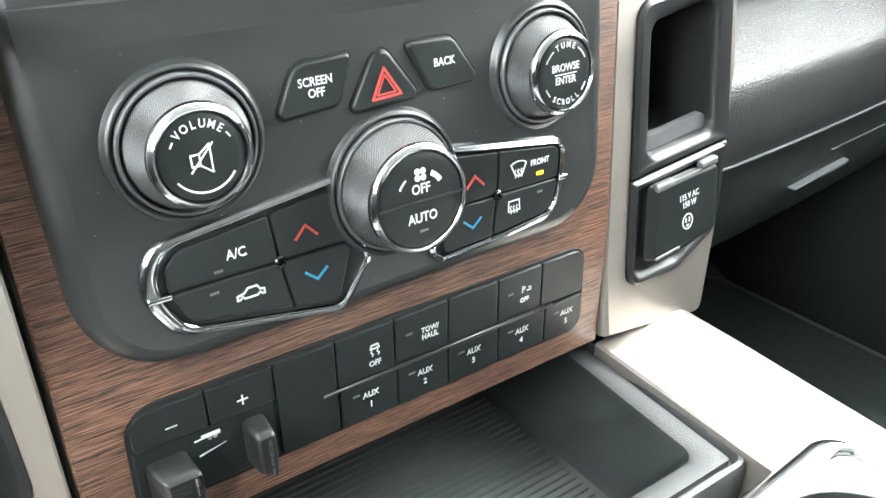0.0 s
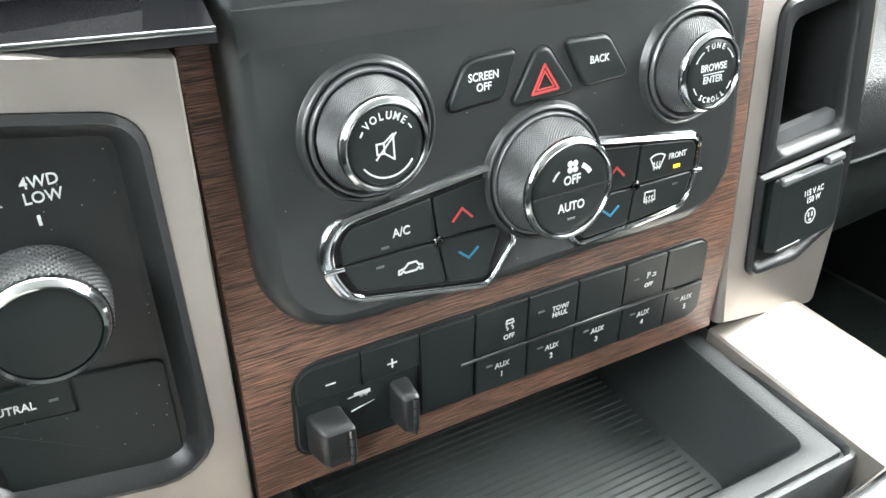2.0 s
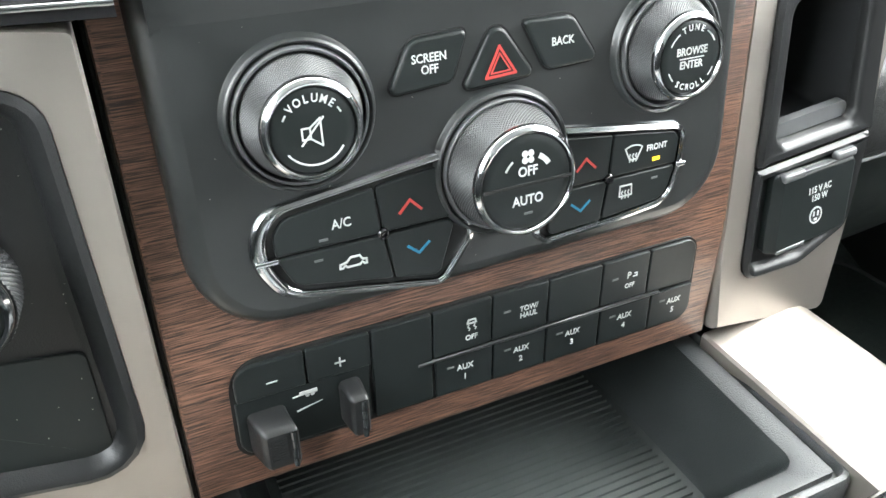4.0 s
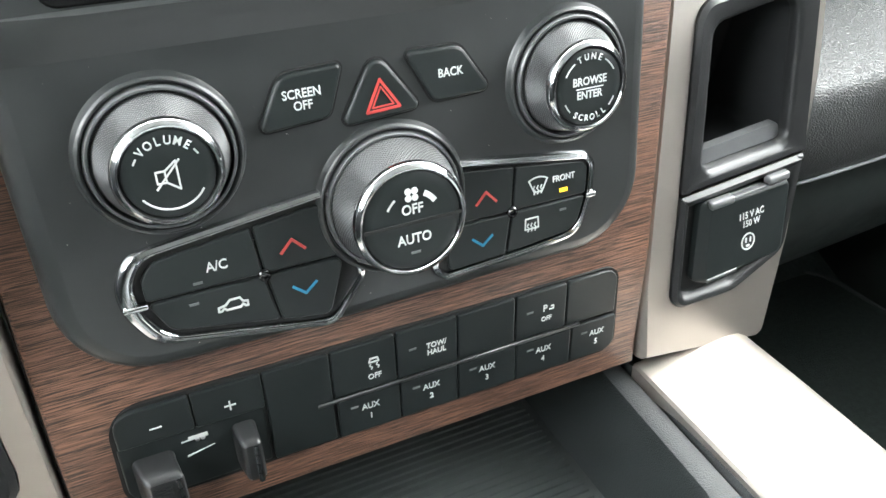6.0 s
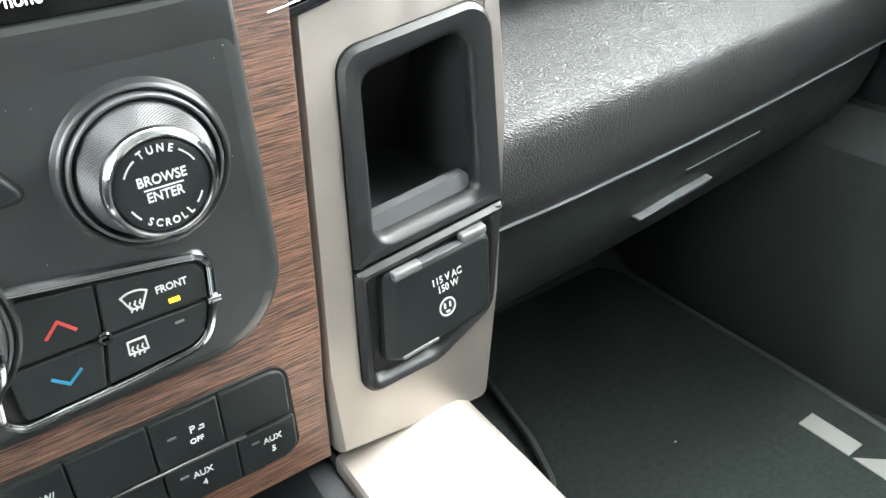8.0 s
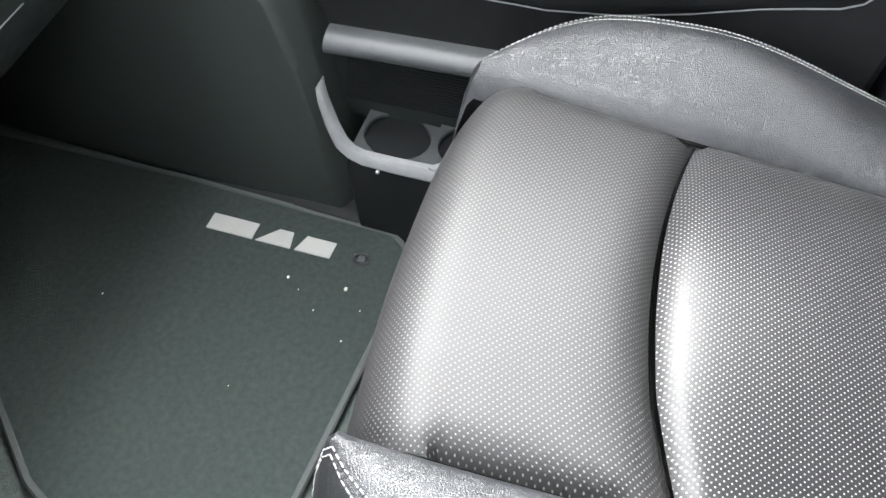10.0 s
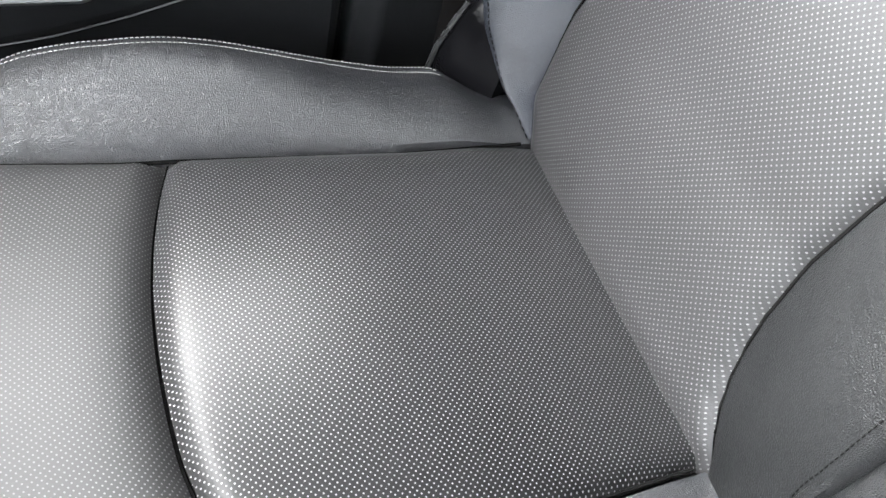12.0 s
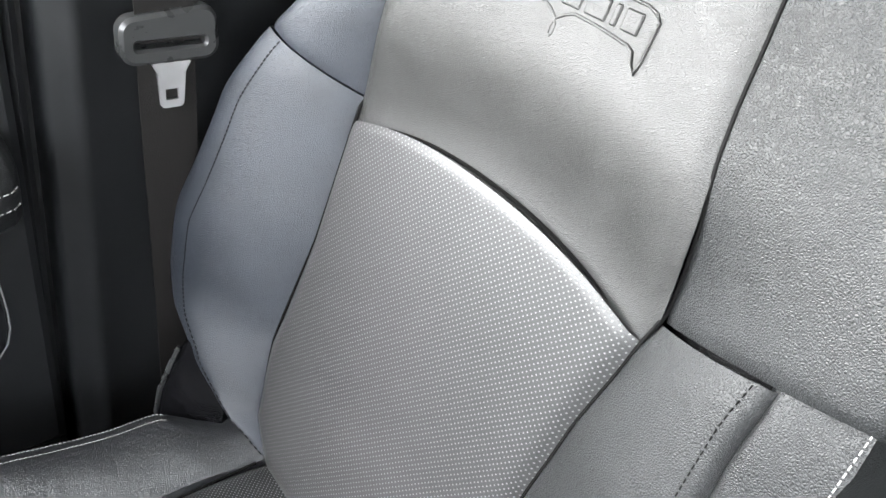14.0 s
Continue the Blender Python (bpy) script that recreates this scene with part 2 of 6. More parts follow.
M_DARK = material("dark_selector_plastic", (0.010, 0.013, 0.013), 0.42, spec=0.36, vary=0.1, bump=0.05, bump_scale=2500)
M_LEATHER = leather("black_leather", (0.009, 0.0095, 0.010), 0.44, 0.26, 700, 0.40)
M_CREASED = leather("creased_black_leather", (0.012, 0.013, 0.0155), 0.34, 0.90, 800, 0.60, folds=0.35, lean=40)
# black leather with the sky's blue cast put into its base colour
M_LEATHER_SMOOTH = leather("smooth_black_leather_sky_tint", (0.016, 0.0185, 0.024), 0.42, 0.40, 760, 0.40)
M_LEATHER_UPPER = leather("smooth_grey_black_leather", (0.014, 0.014, 0.0138), 0.43, 0.36, 900, 0.30)
# one leather; hide and dot tones differ per panel to imitate its lighting
M_PERF_FLAT = perforated("perforated_leather_cushion", (0, 0, 0), 362, 0.40, 0.34, 0.20)
M_PERF_ROLL = perforated("perforated_leather_roll", (0, 0, 0), 362, 0.56, 0.45, 0.11, True, hide=0.007)
M_PERF_BACK = perforated("perforated_leather_backrest", (radians(-90), 0, 0), 316, 0.48, 0.46, 0.120, hide=0.014)
M_THREAD = material("white_thread", (0.27, 0.27, 0.265), 0.7)
M_SEAM = material("seam_cord", (0.004, 0.004, 0.004), 0.8, spec=0.05)
M_WEB = material("seat_belt_webbing", (0.0042, 0.0036, 0.0034), 0.8, spec=0.20, bump=0.5, bump_scale=900)
M_STEEL = material("latch_steel", (0.55, 0.55, 0.56), 0.35, metal=0.9, vary=0.08)
M_HEAD = material("headliner_fabric", (0.50, 0.50, 0.49), 0.9, vary=0.06, bump=0.2, bump_scale=900)
M_GROUND = material("concrete_ground", (0.34, 0.34, 0.34), 0.85, vary=0.12, vary_scale=3, bump=0.3, bump_scale=60)
M_CRUMB = material("crumb", (0.6, 0.58, 0.52), 0.8)


# ---- mesh helpers ----
def link_mesh(name, verts, faces, mat, smooth=True):
    me = bpy.data.meshes.new(name)
    me.from_pydata([tuple(v) for v in verts], [], faces)
    me.validate()
    bm = bmesh.new()
    bm.from_mesh(me)
    bmesh.ops.recalc_face_normals(bm, faces=bm.faces)
    if smooth:
        for f in bm.faces:
            f.smooth = len(f.verts) <= 4
        for e in bm.edges:
            if len(e.link_faces) == 2 and e.calc_face_angle(0) > radians(38):
                e.smooth = False
    bm.to_mesh(me)
    bm.free()
    me.materials.append(mat)
    return new(name, me)


def thing(name, label, category, at=(0, 0, 0), group="", kind=""):
    ob = new(name)
    ob.empty_display_size = 0.02
    return tagged(ob, label, category, group, kind)


def under(ob, parent, label=""):
    ob.parent = parent
    if label:
        ob["label"] = label
    return ob


class Shape:
    """Vertices and faces of one mesh, gathered from several closed forms."""

    def __init__(self):
        self.v, self.f, self.uv = [], [], []

    def loft(self, loops, cap0=True, cap1=True, closed=True):
        base, n = len(self.v), len(loops[0])
        for lp in loops:
            self.v += [tuple(p) for p in lp]
        for a in range(len(loops) - 1):
            for b in range(n if closed else n - 1):
                c = (b + 1) % n
                self.f.append((base + a * n + b, base + a * n + c, base + (a + 1) * n + c, base + (a + 1) * n + b))
        if cap0:
            self.f.append(tuple(base + b for b in reversed(range(n))))
        if cap1:
            self.f.append(tuple(base + (len(loops) - 1) * n + b for b in range(n)))
        return self

    def box(self, lo, hi, r=0.0):
        x0, y0, z0 = lo
        x1, y1, z1 = hi
        if r <= 0:
            return self.loft([[(x0, y0, z), (x1, y0, z), (x1, y1, z), (x0, y1, z)] for z in (z0, z1)])

        def ring(i, z):
            return [(x, y, z) for x, y in rounded([(x0 + i, y0 + i, max(r - i, 1e-4)), (x1 - i, y0 + i, max(r - i, 1e-4)), (x1 - i, y1 - i, max(r - i, 1e-4)), (x0 + i, y1 - i, max(r - i, 1e-4))], 4)]

        loops = [ring(i2, z0 + d) for i2, d in [(r * (1 - math.sin(a)), r * (1 - math.cos(a))) for a in (0.0, 0.52, 1.05, 1.571)]]
        loops += [ring(i2, z1 - d) for i2, d in [(r * (1 - math.sin(a)), r * (1 - math.cos(a))) for a in (1.571, 1.05, 0.52, 0.0)]]
        return self.loft(loops)

    def grid(self, rows):
        base, n = len(self.v), len(rows[0])
        for r in rows:
            self.v += [tuple(p) for p in r]
        for a in range(len(rows) - 1):
            for b in range(n - 1):
                self.f.append((base + a * n + b, base + a * n + b + 1, base + (a + 1) * n + b + 1, base + (a + 1) * n + b))
        return self

    def unrolled(self, rows):
        """A grid whose texture coordinates are its own breadth and length in metres."""
        self.grid(rows)
        mid = len(rows[0]) // 2
        run = [0.0]
        for a, b in zip(rows, rows[1:]):
            run.append(run[-1] + (Vector(b[mid]) - Vector(a[mid])).length)
        self.uv = [(p[0], v) for r, v in zip(rows, run) for p in r]
        return self

    def tube(self, path, radius, sides=6, flat=1.0):
        pts = [Vector(p) for p in path]
        loops = []
        for i, p in enumerate(pts):
            d = (pts[min(i + 1, len(pts) - 1)] - pts[max(i - 1, 0)]).normalized()
            up = Vector((0, 0, 1)) if abs(d.z) < 0.9 else Vector((0, 1, 0))
            a = d.cross(up).normalized()
            b = a.cross(d)
            loops.append([p + (a * math.cos(t) + b * math.sin(t) * flat) * radius for t in (2 * math.pi * k / sides for k in range(sides))])
        return self.loft(loops)

    def make(self, name, mat, parent=None, label="", smooth=True):
        ob = link_mesh(name, self.v, self.f, mat, smooth)
        if self.uv:
            layer = ob.data.uv_layers.new(name="unrolled")
            for lo in ob.data.loops:
                layer.data[lo.index].uv = self.uv[lo.vertex_index]
        if parent:
            under(ob, parent, label)
        return ob


def rounded(pts, n=5):
    """Corner points (x, y, radius), in order, to an outline with rounded corners, n + 1 points a corner."""
    out = []
    m = len(pts)
    for i, (x, y, r) in enumerate(pts):
        p = Vector((x, y))
        a = (Vector(pts[i - 1][:2]) - p)
        b = (Vector(pts[(i + 1) % m][:2]) - p)
        la, lb = a.length, b.length
        a.normalize(), b.normalize()
        ang = math.acos(max(-1, min(1, a.dot(b))))
        t = min(r / max(math.tan(ang / 2), 1e-6), la * 0.48, lb * 0.48)
        p0, p1 = p + a * t, p + b * t
        bis = a + b
        if bis.length < 1e-4 or t < 1e-9:
            out += [tuple(p0.lerp(p1, k / n)) for k in range(n + 1)]
            continue
        c = p + bis.normalized() * (t / math.cos(ang / 2))
        v0, v1 = p0 - c, p1 - c
        turn = math.pi - ang
        sg = 1 if v0.x * v1.y - v0.y * v1.x > 0 else -1
        for k in range(n + 1):
            w = sg * turn * k / n
            out.append((c.x + v0.x * math.cos(w) - v0.y * math.sin(w), c.y + v0.x * math.sin(w) + v0.y * math.cos(w)))
    return out


def inset(loop, d):
    """The outline moved inwards by d (outwards if negative)."""
    n = len(loop)
    area = sum(loop[i - 1][0] * loop[i][1] - loop[i][0] * loop[i - 1][1] for i in range(n))
    sgn = 1 if area > 0 else -1
    out = []
    for i in range(n):
        p, q, r = Vector(loop[i - 1]), Vector(loop[i]), Vector(loop[(i + 1) % n])
        e0, e1 = (q - p), (r - q)
        if e0.length < 1e-9 or e1.length < 1e-9:
            t = (r - p).normalized()
            nn = Vector((-t.y, t.x))
            out.append(tuple(q + nn * d * sgn))
            continue
        e0.normalize(), e1.normalize()
        n0, n1 = Vector((-e0.y, e0.x)), Vector((-e1.y, e1.x))
        bis = n0 + n1
        if bis.length < 1e-6:
            bis = n0
        bis.normalize()
        k = d / max(bis.dot(n0), 0.35)
        out.append(tuple(q + bis * k * sgn))
    return out


def face_y(loop, y):
    return [(x, y, z) for x, z in loop]


def slab(outline, y_back, y_front, r=0.001, steps=3, dome=0.0):
    """A plate in the panel's plane with a rounded front edge; y_front is nearer to the viewer (smaller)."""
    loops = [face_y(outline, y_back), face_y(outline, y_front + r)]
    for k in range(1, steps + 1):
        a = math.pi / 2 * k / steps
        loops.append(face_y(inset(outline, r * (1 - math.cos(a))), y_front + r * (1 - math.sin(a))))
    return Shape().loft(loops)


def ring_frame(outer, inner, y_back, y_front, r=0.001):
    """A frame between two outlines of equal count, with a rounded front."""
    mid = [((a + c) / 2, (b + d) / 2) for (a, b), (c, d) in zip(outer, inner)]

    def mixl(p, q, t):
        return [(a + (c - a) * t, b + (d - b) * t) for (a, b), (c, d) in zip(p, q)]

    loops = [face_y(outer, y_back), face_y(outer, y_front + r), face_y(mixl(outer, mid, 0.35), y_front + 0.3 * r), face_y(mid, y_front),
             face_y(mixl(inner, mid, 0.35), y_front + 0.3 * r), face_y(inner, y_front + r), face_y(inner, y_back)]
    s = Shape().loft(loops, False, False)
    return s


def lathe(profile, cx, cz, n=48, cap0=True, cap1=True):
    """Turned form about the y axis through (cx, cz); profile of (radius, y)."""
    return Shape().loft([[(cx + r * math.cos(2 * math.pi * k / n), y, cz + r * math.sin(2 * math.pi * k / n)) for k in range(n)] for r, y in profile], cap0, cap1)


def text_mesh(name, body, size, m, mat, parent, align="CENTER", bold=0.00006):
    cu = bpy.data.curves.new(name, "FONT")
    cu.body = body
    cu.size = size
    cu.align_x = align
    cu.align_y = "CENTER"
    cu.extrude = 0.00012
    cu.offset = bold
    cu.resolution_u = 3
    cu.space_line = 0.95
    tmp = new(name, cu)
    me = bpy.data.meshes.new_from_object(tmp.evaluated_get(bpy.context.evaluated_depsgraph_get()))
    bpy.data.objects.remove(tmp)
    me.transform(m @ Matrix.Diagonal((0.88, 1, 1, 1)))
    me.materials.clear()
    me.materials.append(mat)
    ob = new(name, me)
    ob.parent = parent
    return ob


def on_panel(x, y, z, turn=0.0):
    """A text's pose on the panel: its right is +x, its up +z, and it faces the cab."""
    return Matrix.Translation((x, y, z)) @ Matrix.Rotation(radians(90), 4, "X") @ Matrix.Rotation(radians(turn), 4, "Z")


def stroke(points, width, y, name, mat, parent, thick=0.0003):
    """A flat printed line in the panel's plane."""
    s = Shape()
    pts = [Vector(p) for p in points]
    for a, b in zip(pts, pts[1:]):
        d = (b - a)
        if d.length < 1e-7:
            continue
        d.normalize()
        nrm = Vector((-d.y, d.x)) * width / 2
        e = d * width * 0.3
        q = [a - e + nrm, b + e + nrm, b + e - nrm, a - e - nrm]
        s.loft([face_y([tuple(v) for v in q], y), face_y([tuple(v) for v in q], y - thick)])
    return s.make(name, mat, parent, smooth=False)


def arc_pts(cx, cz, r, a0, a1, n=14):
    return [(cx + r * math.cos(radians(a0 + (a1 - a0) * k / n)), cz + r * math.sin(radians(a0 + (a1 - a0) * k / n))) for k in range(n + 1)]


def knurled(cx, cz, r0, r1, y0, y1, n=120, m=16, h=0.0006):
    """A tapering grip with rows of small pyramids round it."""
    s = Shape()
    for j in range(m + 1):
        t = j / m
        for i in range(n):
            a = 2 * math.pi * i / n
            rr = r0 + (r1 - r0) * t + (h if (i + j) % 2 == 0 and 0 < j < m else 0.0)
            s.v.append((cx + rr * math.cos(a), y0 + (y1 - y0) * t, cz + rr * math.sin(a)))
    for j in range(m):
        for i in range(n):
            k = (i + 1) % n
            p, q, r, u = j * n + i, j * n + k, (j + 1) * n + k, (j + 1) * n + i
            if (i + j) % 2 == 0:
                s.f += [(p, q, u), (q, r, u)]
            else:
                s.f += [(p, q, r), (p, r, u)]
    return s


# ---- cab shell ----
FLOOR = -0.485


def box_thing(name, lo, hi, mat, label, category, r=0.0, kind="structure"):
    return tagged(Shape().box(lo, hi, r).make(name, mat), label, category, kind=kind)


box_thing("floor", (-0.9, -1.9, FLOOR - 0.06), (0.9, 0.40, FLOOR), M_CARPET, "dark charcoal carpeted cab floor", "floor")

# toe board and firewall: a bent sheet with thickness
tb = Shape()
prof = [(0.22, FLOOR - 0.04), (0.34, FLOOR + 0.02), (0.46, FLOOR + 0.16), (0.52, FLOOR + 0.34), (0.54, 0.30), (0.60, 0.30), (0.60, FLOOR - 0.06), (0.22, FLOOR - 0.06)]
tb.loft([[(x, y, z) for y, z in prof] for x in (-0.9, 0.9)])
tagged(tb.make("wall_firewall", M_CARPET), "dark carpeted toe board and firewall of the footwell", "wall", kind="structure")

roof = Shape()
rp = [(-1.9, 0.60), (-1.5, 0.74), (-0.4, 0.76), (0.0, 0.72), (0.0, 0.78), (-0.4, 0.82), (-1.5, 0.80), (-1.9, 0.66)]
roof.loft([[(x, y, z) for y, z in rp] for x in (-0.80, 0.80)])
tagged(roof.make("ceiling", M_HEAD), "pale grey fabric headliner over the cab", "ceiling", kind="structure")
box_thing("wall_passenger_side", (0.83, -0.95, FLOOR), (0.87, 0.60, 0.20), M_DOOR, "dark outer door shell on the passenger side", "wall")
# unseen solid back and driver-side rear walls, raised to cut light from behind
box_thing("wall_back", (-0.9, -1.96, FLOOR), (0.9, -1.90, 0.66), M_TRIM, "plain dark unseen back wall, closed to block light from behind", "wall")
box_thing("wall_driver_side", (-0.86, -1.9, FLOOR), (-0.80, -0.95, 0.76), M_DOOR, "plain dark unseen wall blocking rear light on the driver's side", "wall")
box_thing("door_2", (-0.86, -0.95, FLOOR - 0.06), (-0.80, 0.60, 0.20), M_DOOR, "plain black closed driver's door below its window", "door", 0.02)
box_thing("ground", (-60, -60, FLOOR - 0.62), (60, 60, FLOOR - 0.60), M_GROUND, "grey concrete ground outside the vehicle", "ground")
for sx, nm in ((-1, "driver"), (1, "passenger")):
    for y0, y1, slope, what in ((-0.96, -0.61, 0.0, "b"), (-1.9, -1.75, 0.0, "c")):
        s = Shape()
        s.loft([[(sx * 0.80, y0, 0.20), (sx * 0.86, y0, 0.20), (sx * 0.86, y1, 0.20), (sx * 0.80, y1, 0.20)],
                [(sx * 0.68, y0 - slope, 0.70), (sx * 0.74, y0, 0.70), (sx * 0.74, y1, 0.70), (sx * 0.68, y1, 0.70)]])
        tagged(s.make("pillar_" + what + "_" + nm, M_TRIM), "dark upper roof pillar beside the window", "pillar", kind="structure")
    s = Shape()
    s.tube([(sx * 0.80, 0.60, 0.24), (sx * 0.76, 0.30, 0.52), (sx * 0.70, -0.02, 0.74)], 0.045, 10)
    tagged(s.make("pillar_a_" + nm, M_HEAD), "pale windscreen pillar", "pillar", kind="structure")

# ---- dashboard body behind the trims ----
dash = thing("dashboard", "black grained vinyl dashboard with a padded knee ledge", "dashboard")
s = Shape()
top = [(0.015, 0.06), (0.03, 0.235), (0.10, 0.275), (0.58, 0.27), (0.58, -0.02), (0.10, -0.02), (0.05, 0.02)]
s.loft([[(x, y, z) for y, z in top] for x in (-0.86, -0.155)])
s.make("upper_dash_driver", M_PAD, dash)
s = Shape()
top = [(0.10, 0.00), (0.105, 0.10), (0.085, 0.20), (0.13, 0.275), (0.58, 0.27), (0.58, -0.02), (0.20, -0.045), (0.15, -0.04)]
s.loft([[(x, y, z) for y, z in top] for x in (0.255, 0.86)])
s.make("upper_dash_passenger", M_PAD, dash)
s = Shape()
top = [(0.06, 0.03), (0.06, 0.24), (0.12, 0.275), (0.58, 0.27), (0.58, -0.30), (0.12, -0.30)]
s.loft([[(x, y, z) for y, z in top] for x in (-0.15, 0.25)])
s.make("centre_core", M_GAP, dash)

# knee ledge: face, rounded crest and flat top, running across to the door
s = Shape()
rows = []
for k in range(41):
    x = 0.245 + 0.53 * k / 40
    rise = 0.022 * max(0.0, (x - 0.30) / 0.45) ** 1.3
    bow = 0.018 * ((x - 0.24) / 0.5) ** 2
    sec = [(0.150, -0.014), (0.125, -0.024), (0.100, -0.034), (0.075, -0.0440), (0.060, -0.0500), (0.049, -0.0548), (0.0430, -0.0578), (0.0395, -0.0606), (0.0374, -0.0645), (0.0364, -0.0720), (0.0358, -0.0870), (0.037, -0.1020), (0.040, -0.116), (0.043, -0.121), (0.050, -0.123), (0.16, -0.118), (0.16, -0.06)]
    rows.append([(x, y + bow, z + rise * (1 if z < -0.1 else 0.8)) for y, z in sec])
s.loft(rows)
s.make("knee_ledge", M_PAD, dash, "padded ledge in coarse-grained black vinyl, shiny on top")
s = Shape()
s.tube([(0.25 + 0.52 * k / 20, 0.0425 + 0.018 * ((0.01 + 0.52 * k / 20) / 0.5) ** 2, -0.1225 + 0.022 * max(0.0, (-0.05 + 0.52 * k / 20) / 0.45) ** 1.3) for k in range(21)], 0.0012, 6)
s.make("ledge_seam", M_DOORLIGHT, dash)

# glove compartment below the ledge
glove = thing("glove_compartment", "smooth black glove compartment lid with a slim pull handle", "glove box")
s = Shape()
rows = []
for k in range(31):
    x = 0.255 + 0.46 * k / 30
    rise = 0.022 * max(0.0, (x - 0.30) / 0.45) ** 1.3
    bow = 0.018 * ((x - 0.24) / 0.5) ** 2
    sec = [(0.055, -0.126), (0.054, -0.150), (0.062, -0.180), (0.080, -0.215), (0.115, -0.255), (0.16, -0.275), (0.26, -0.280), (0.30, -0.20), (0.20, -0.126)]
    rows.append([(x, y + bow, z + rise) for y, z in sec])
s.loft(rows)
s.make("lid", M_KICK, glove)
# handle edge: the bright glint is given by a pale material
s = Shape()
s.loft([[(0.413 + 0.080 * k / 12, 0.0590 + 0.004 * k / 12 + dy, -0.1755 + 0.006 * k / 12 + dz * (0.15 + 1.05 * math.sin(math.pi * min(1.0, k / 12) * 0.62) ** 0.9) + (0.002 if dz < 0 else 0)) for dy, dz in ((0.006, -0.0034), (-0.003, -0.0022), (-0.003, 0.0016), (0.006, 0.0022))] for k in range(13)])
s.make("pull_handle", M_DOORLIGHT, glove, "slim handle edge, its highlight put in as pale grey")
s = Shape().tube([(0.457 + 0.087 * k / 10, 0.0545 + 0.018 * ((0.217 + 0.087 * k / 10) / 0.5) ** 2, -0.1500 + 0.004 * k / 10) for k in range(11)], 0.0007, 6)
s.make("lid_groove", M_DOORLIGHT, glove)

# ---- centre stack: wood panel ----
wood = thing("wood_panel", "brown walnut-grain trim panel framing the centre controls", "trim panel")
def wood_section(z):
    """How far the veneer leans away from the cab at height z."""
    return 0.165 * max(0.0, z + 0.115)


def wood_rows(grow, y, zs):
    rows = []
    for z in zs:
        xl, xr = -0.1472 + 0.0010 * max(0, (z + 0.18) / 0.22), 0.1375 + 0.0155 * max(0.0, (z + 0.13) / 0.17)
        rows.append((xl - grow, xr + grow, wood_section(z) + y, z))
    return rows


for nm, grow, y, mt, z0 in (("veneer", 0.0, 0.001, M_WOOD, -0.1795), ("backing", 0.0014, 0.0045, M_GAP, -0.1812)):
    s = Shape()
    zs = [z0 + 0.0012] + [z0 + 0.0012 + (0.040 - z0 - 0.0012) * k / 12 for k in range(1, 13)]
    loops = []
    for xl, xr, yy, z in wood_rows(grow, y, zs):
        loops.append([(xl, yy + 0.02, z), (xl, yy + 0.0015, z), (xl + 0.0006, yy + 0.0003, z), (xl + 0.002, yy, z), (xr - 0.002, yy, z), (xr - 0.0006, yy + 0.0003, z), (xr, yy + 0.0015, z), (xr, yy + 0.02, z)])
    first = [(x, yq + 0.0012, z0) for x, yq, z in loops[0]]
    s.loft([first] + loops)
    s.make(nm, mt, wood)

# ---- control panel ----
ctrl = thing("control_panel", "satin black climate and audio control panel with three knobs", "control panel")
bez = rounded([(-0.1345, 0.230, 0.020), (-0.1325, -0.0925, 0.036), (-0.02, -0.0948, 0.2), (0.1265, -0.0925, 0.036), (0.1265, 0.230, 0.020)], 8)
bl = [face_y(inset(bez, -0.002), 0.030), face_y(bez, 0.006)]
for a in (0.25, 0.5, 0.75, 1.0, 1.25, 1.571):
    bl.append(face_y(inset(bez, 0.009 * (1 - math.cos(a))), 0.006 - 0.0105 * math.sin(a)))
Shape().loft(bl).make("bezel", M_BEZEL, ctrl)
BY = -0.0045

# raised hood under the screen: a soft horizontal roll
s = Shape()
rows = []
for k in range(25):
    x = -0.128 + 0.250 * k / 24
    e = min(1.0, min(k, 24 - k) / 3.0)
    rows.append([(x, y, z) for y, z in ((BY + 0.002, 0.024), (BY - 0.0002 * e, 0.030), (BY - 0.0016 * e, 0.0355), (BY - 0.0034 * e, 0.0395), (BY - 0.0050 * e, 0.0425), (BY - 0.0052 * e, 0.0442), (BY + 0.004, 0.0455), (BY + 0.004, 0.030))])
s.loft(rows)
s.make("lower_screen_ledge", M_BEZEL, ctrl)


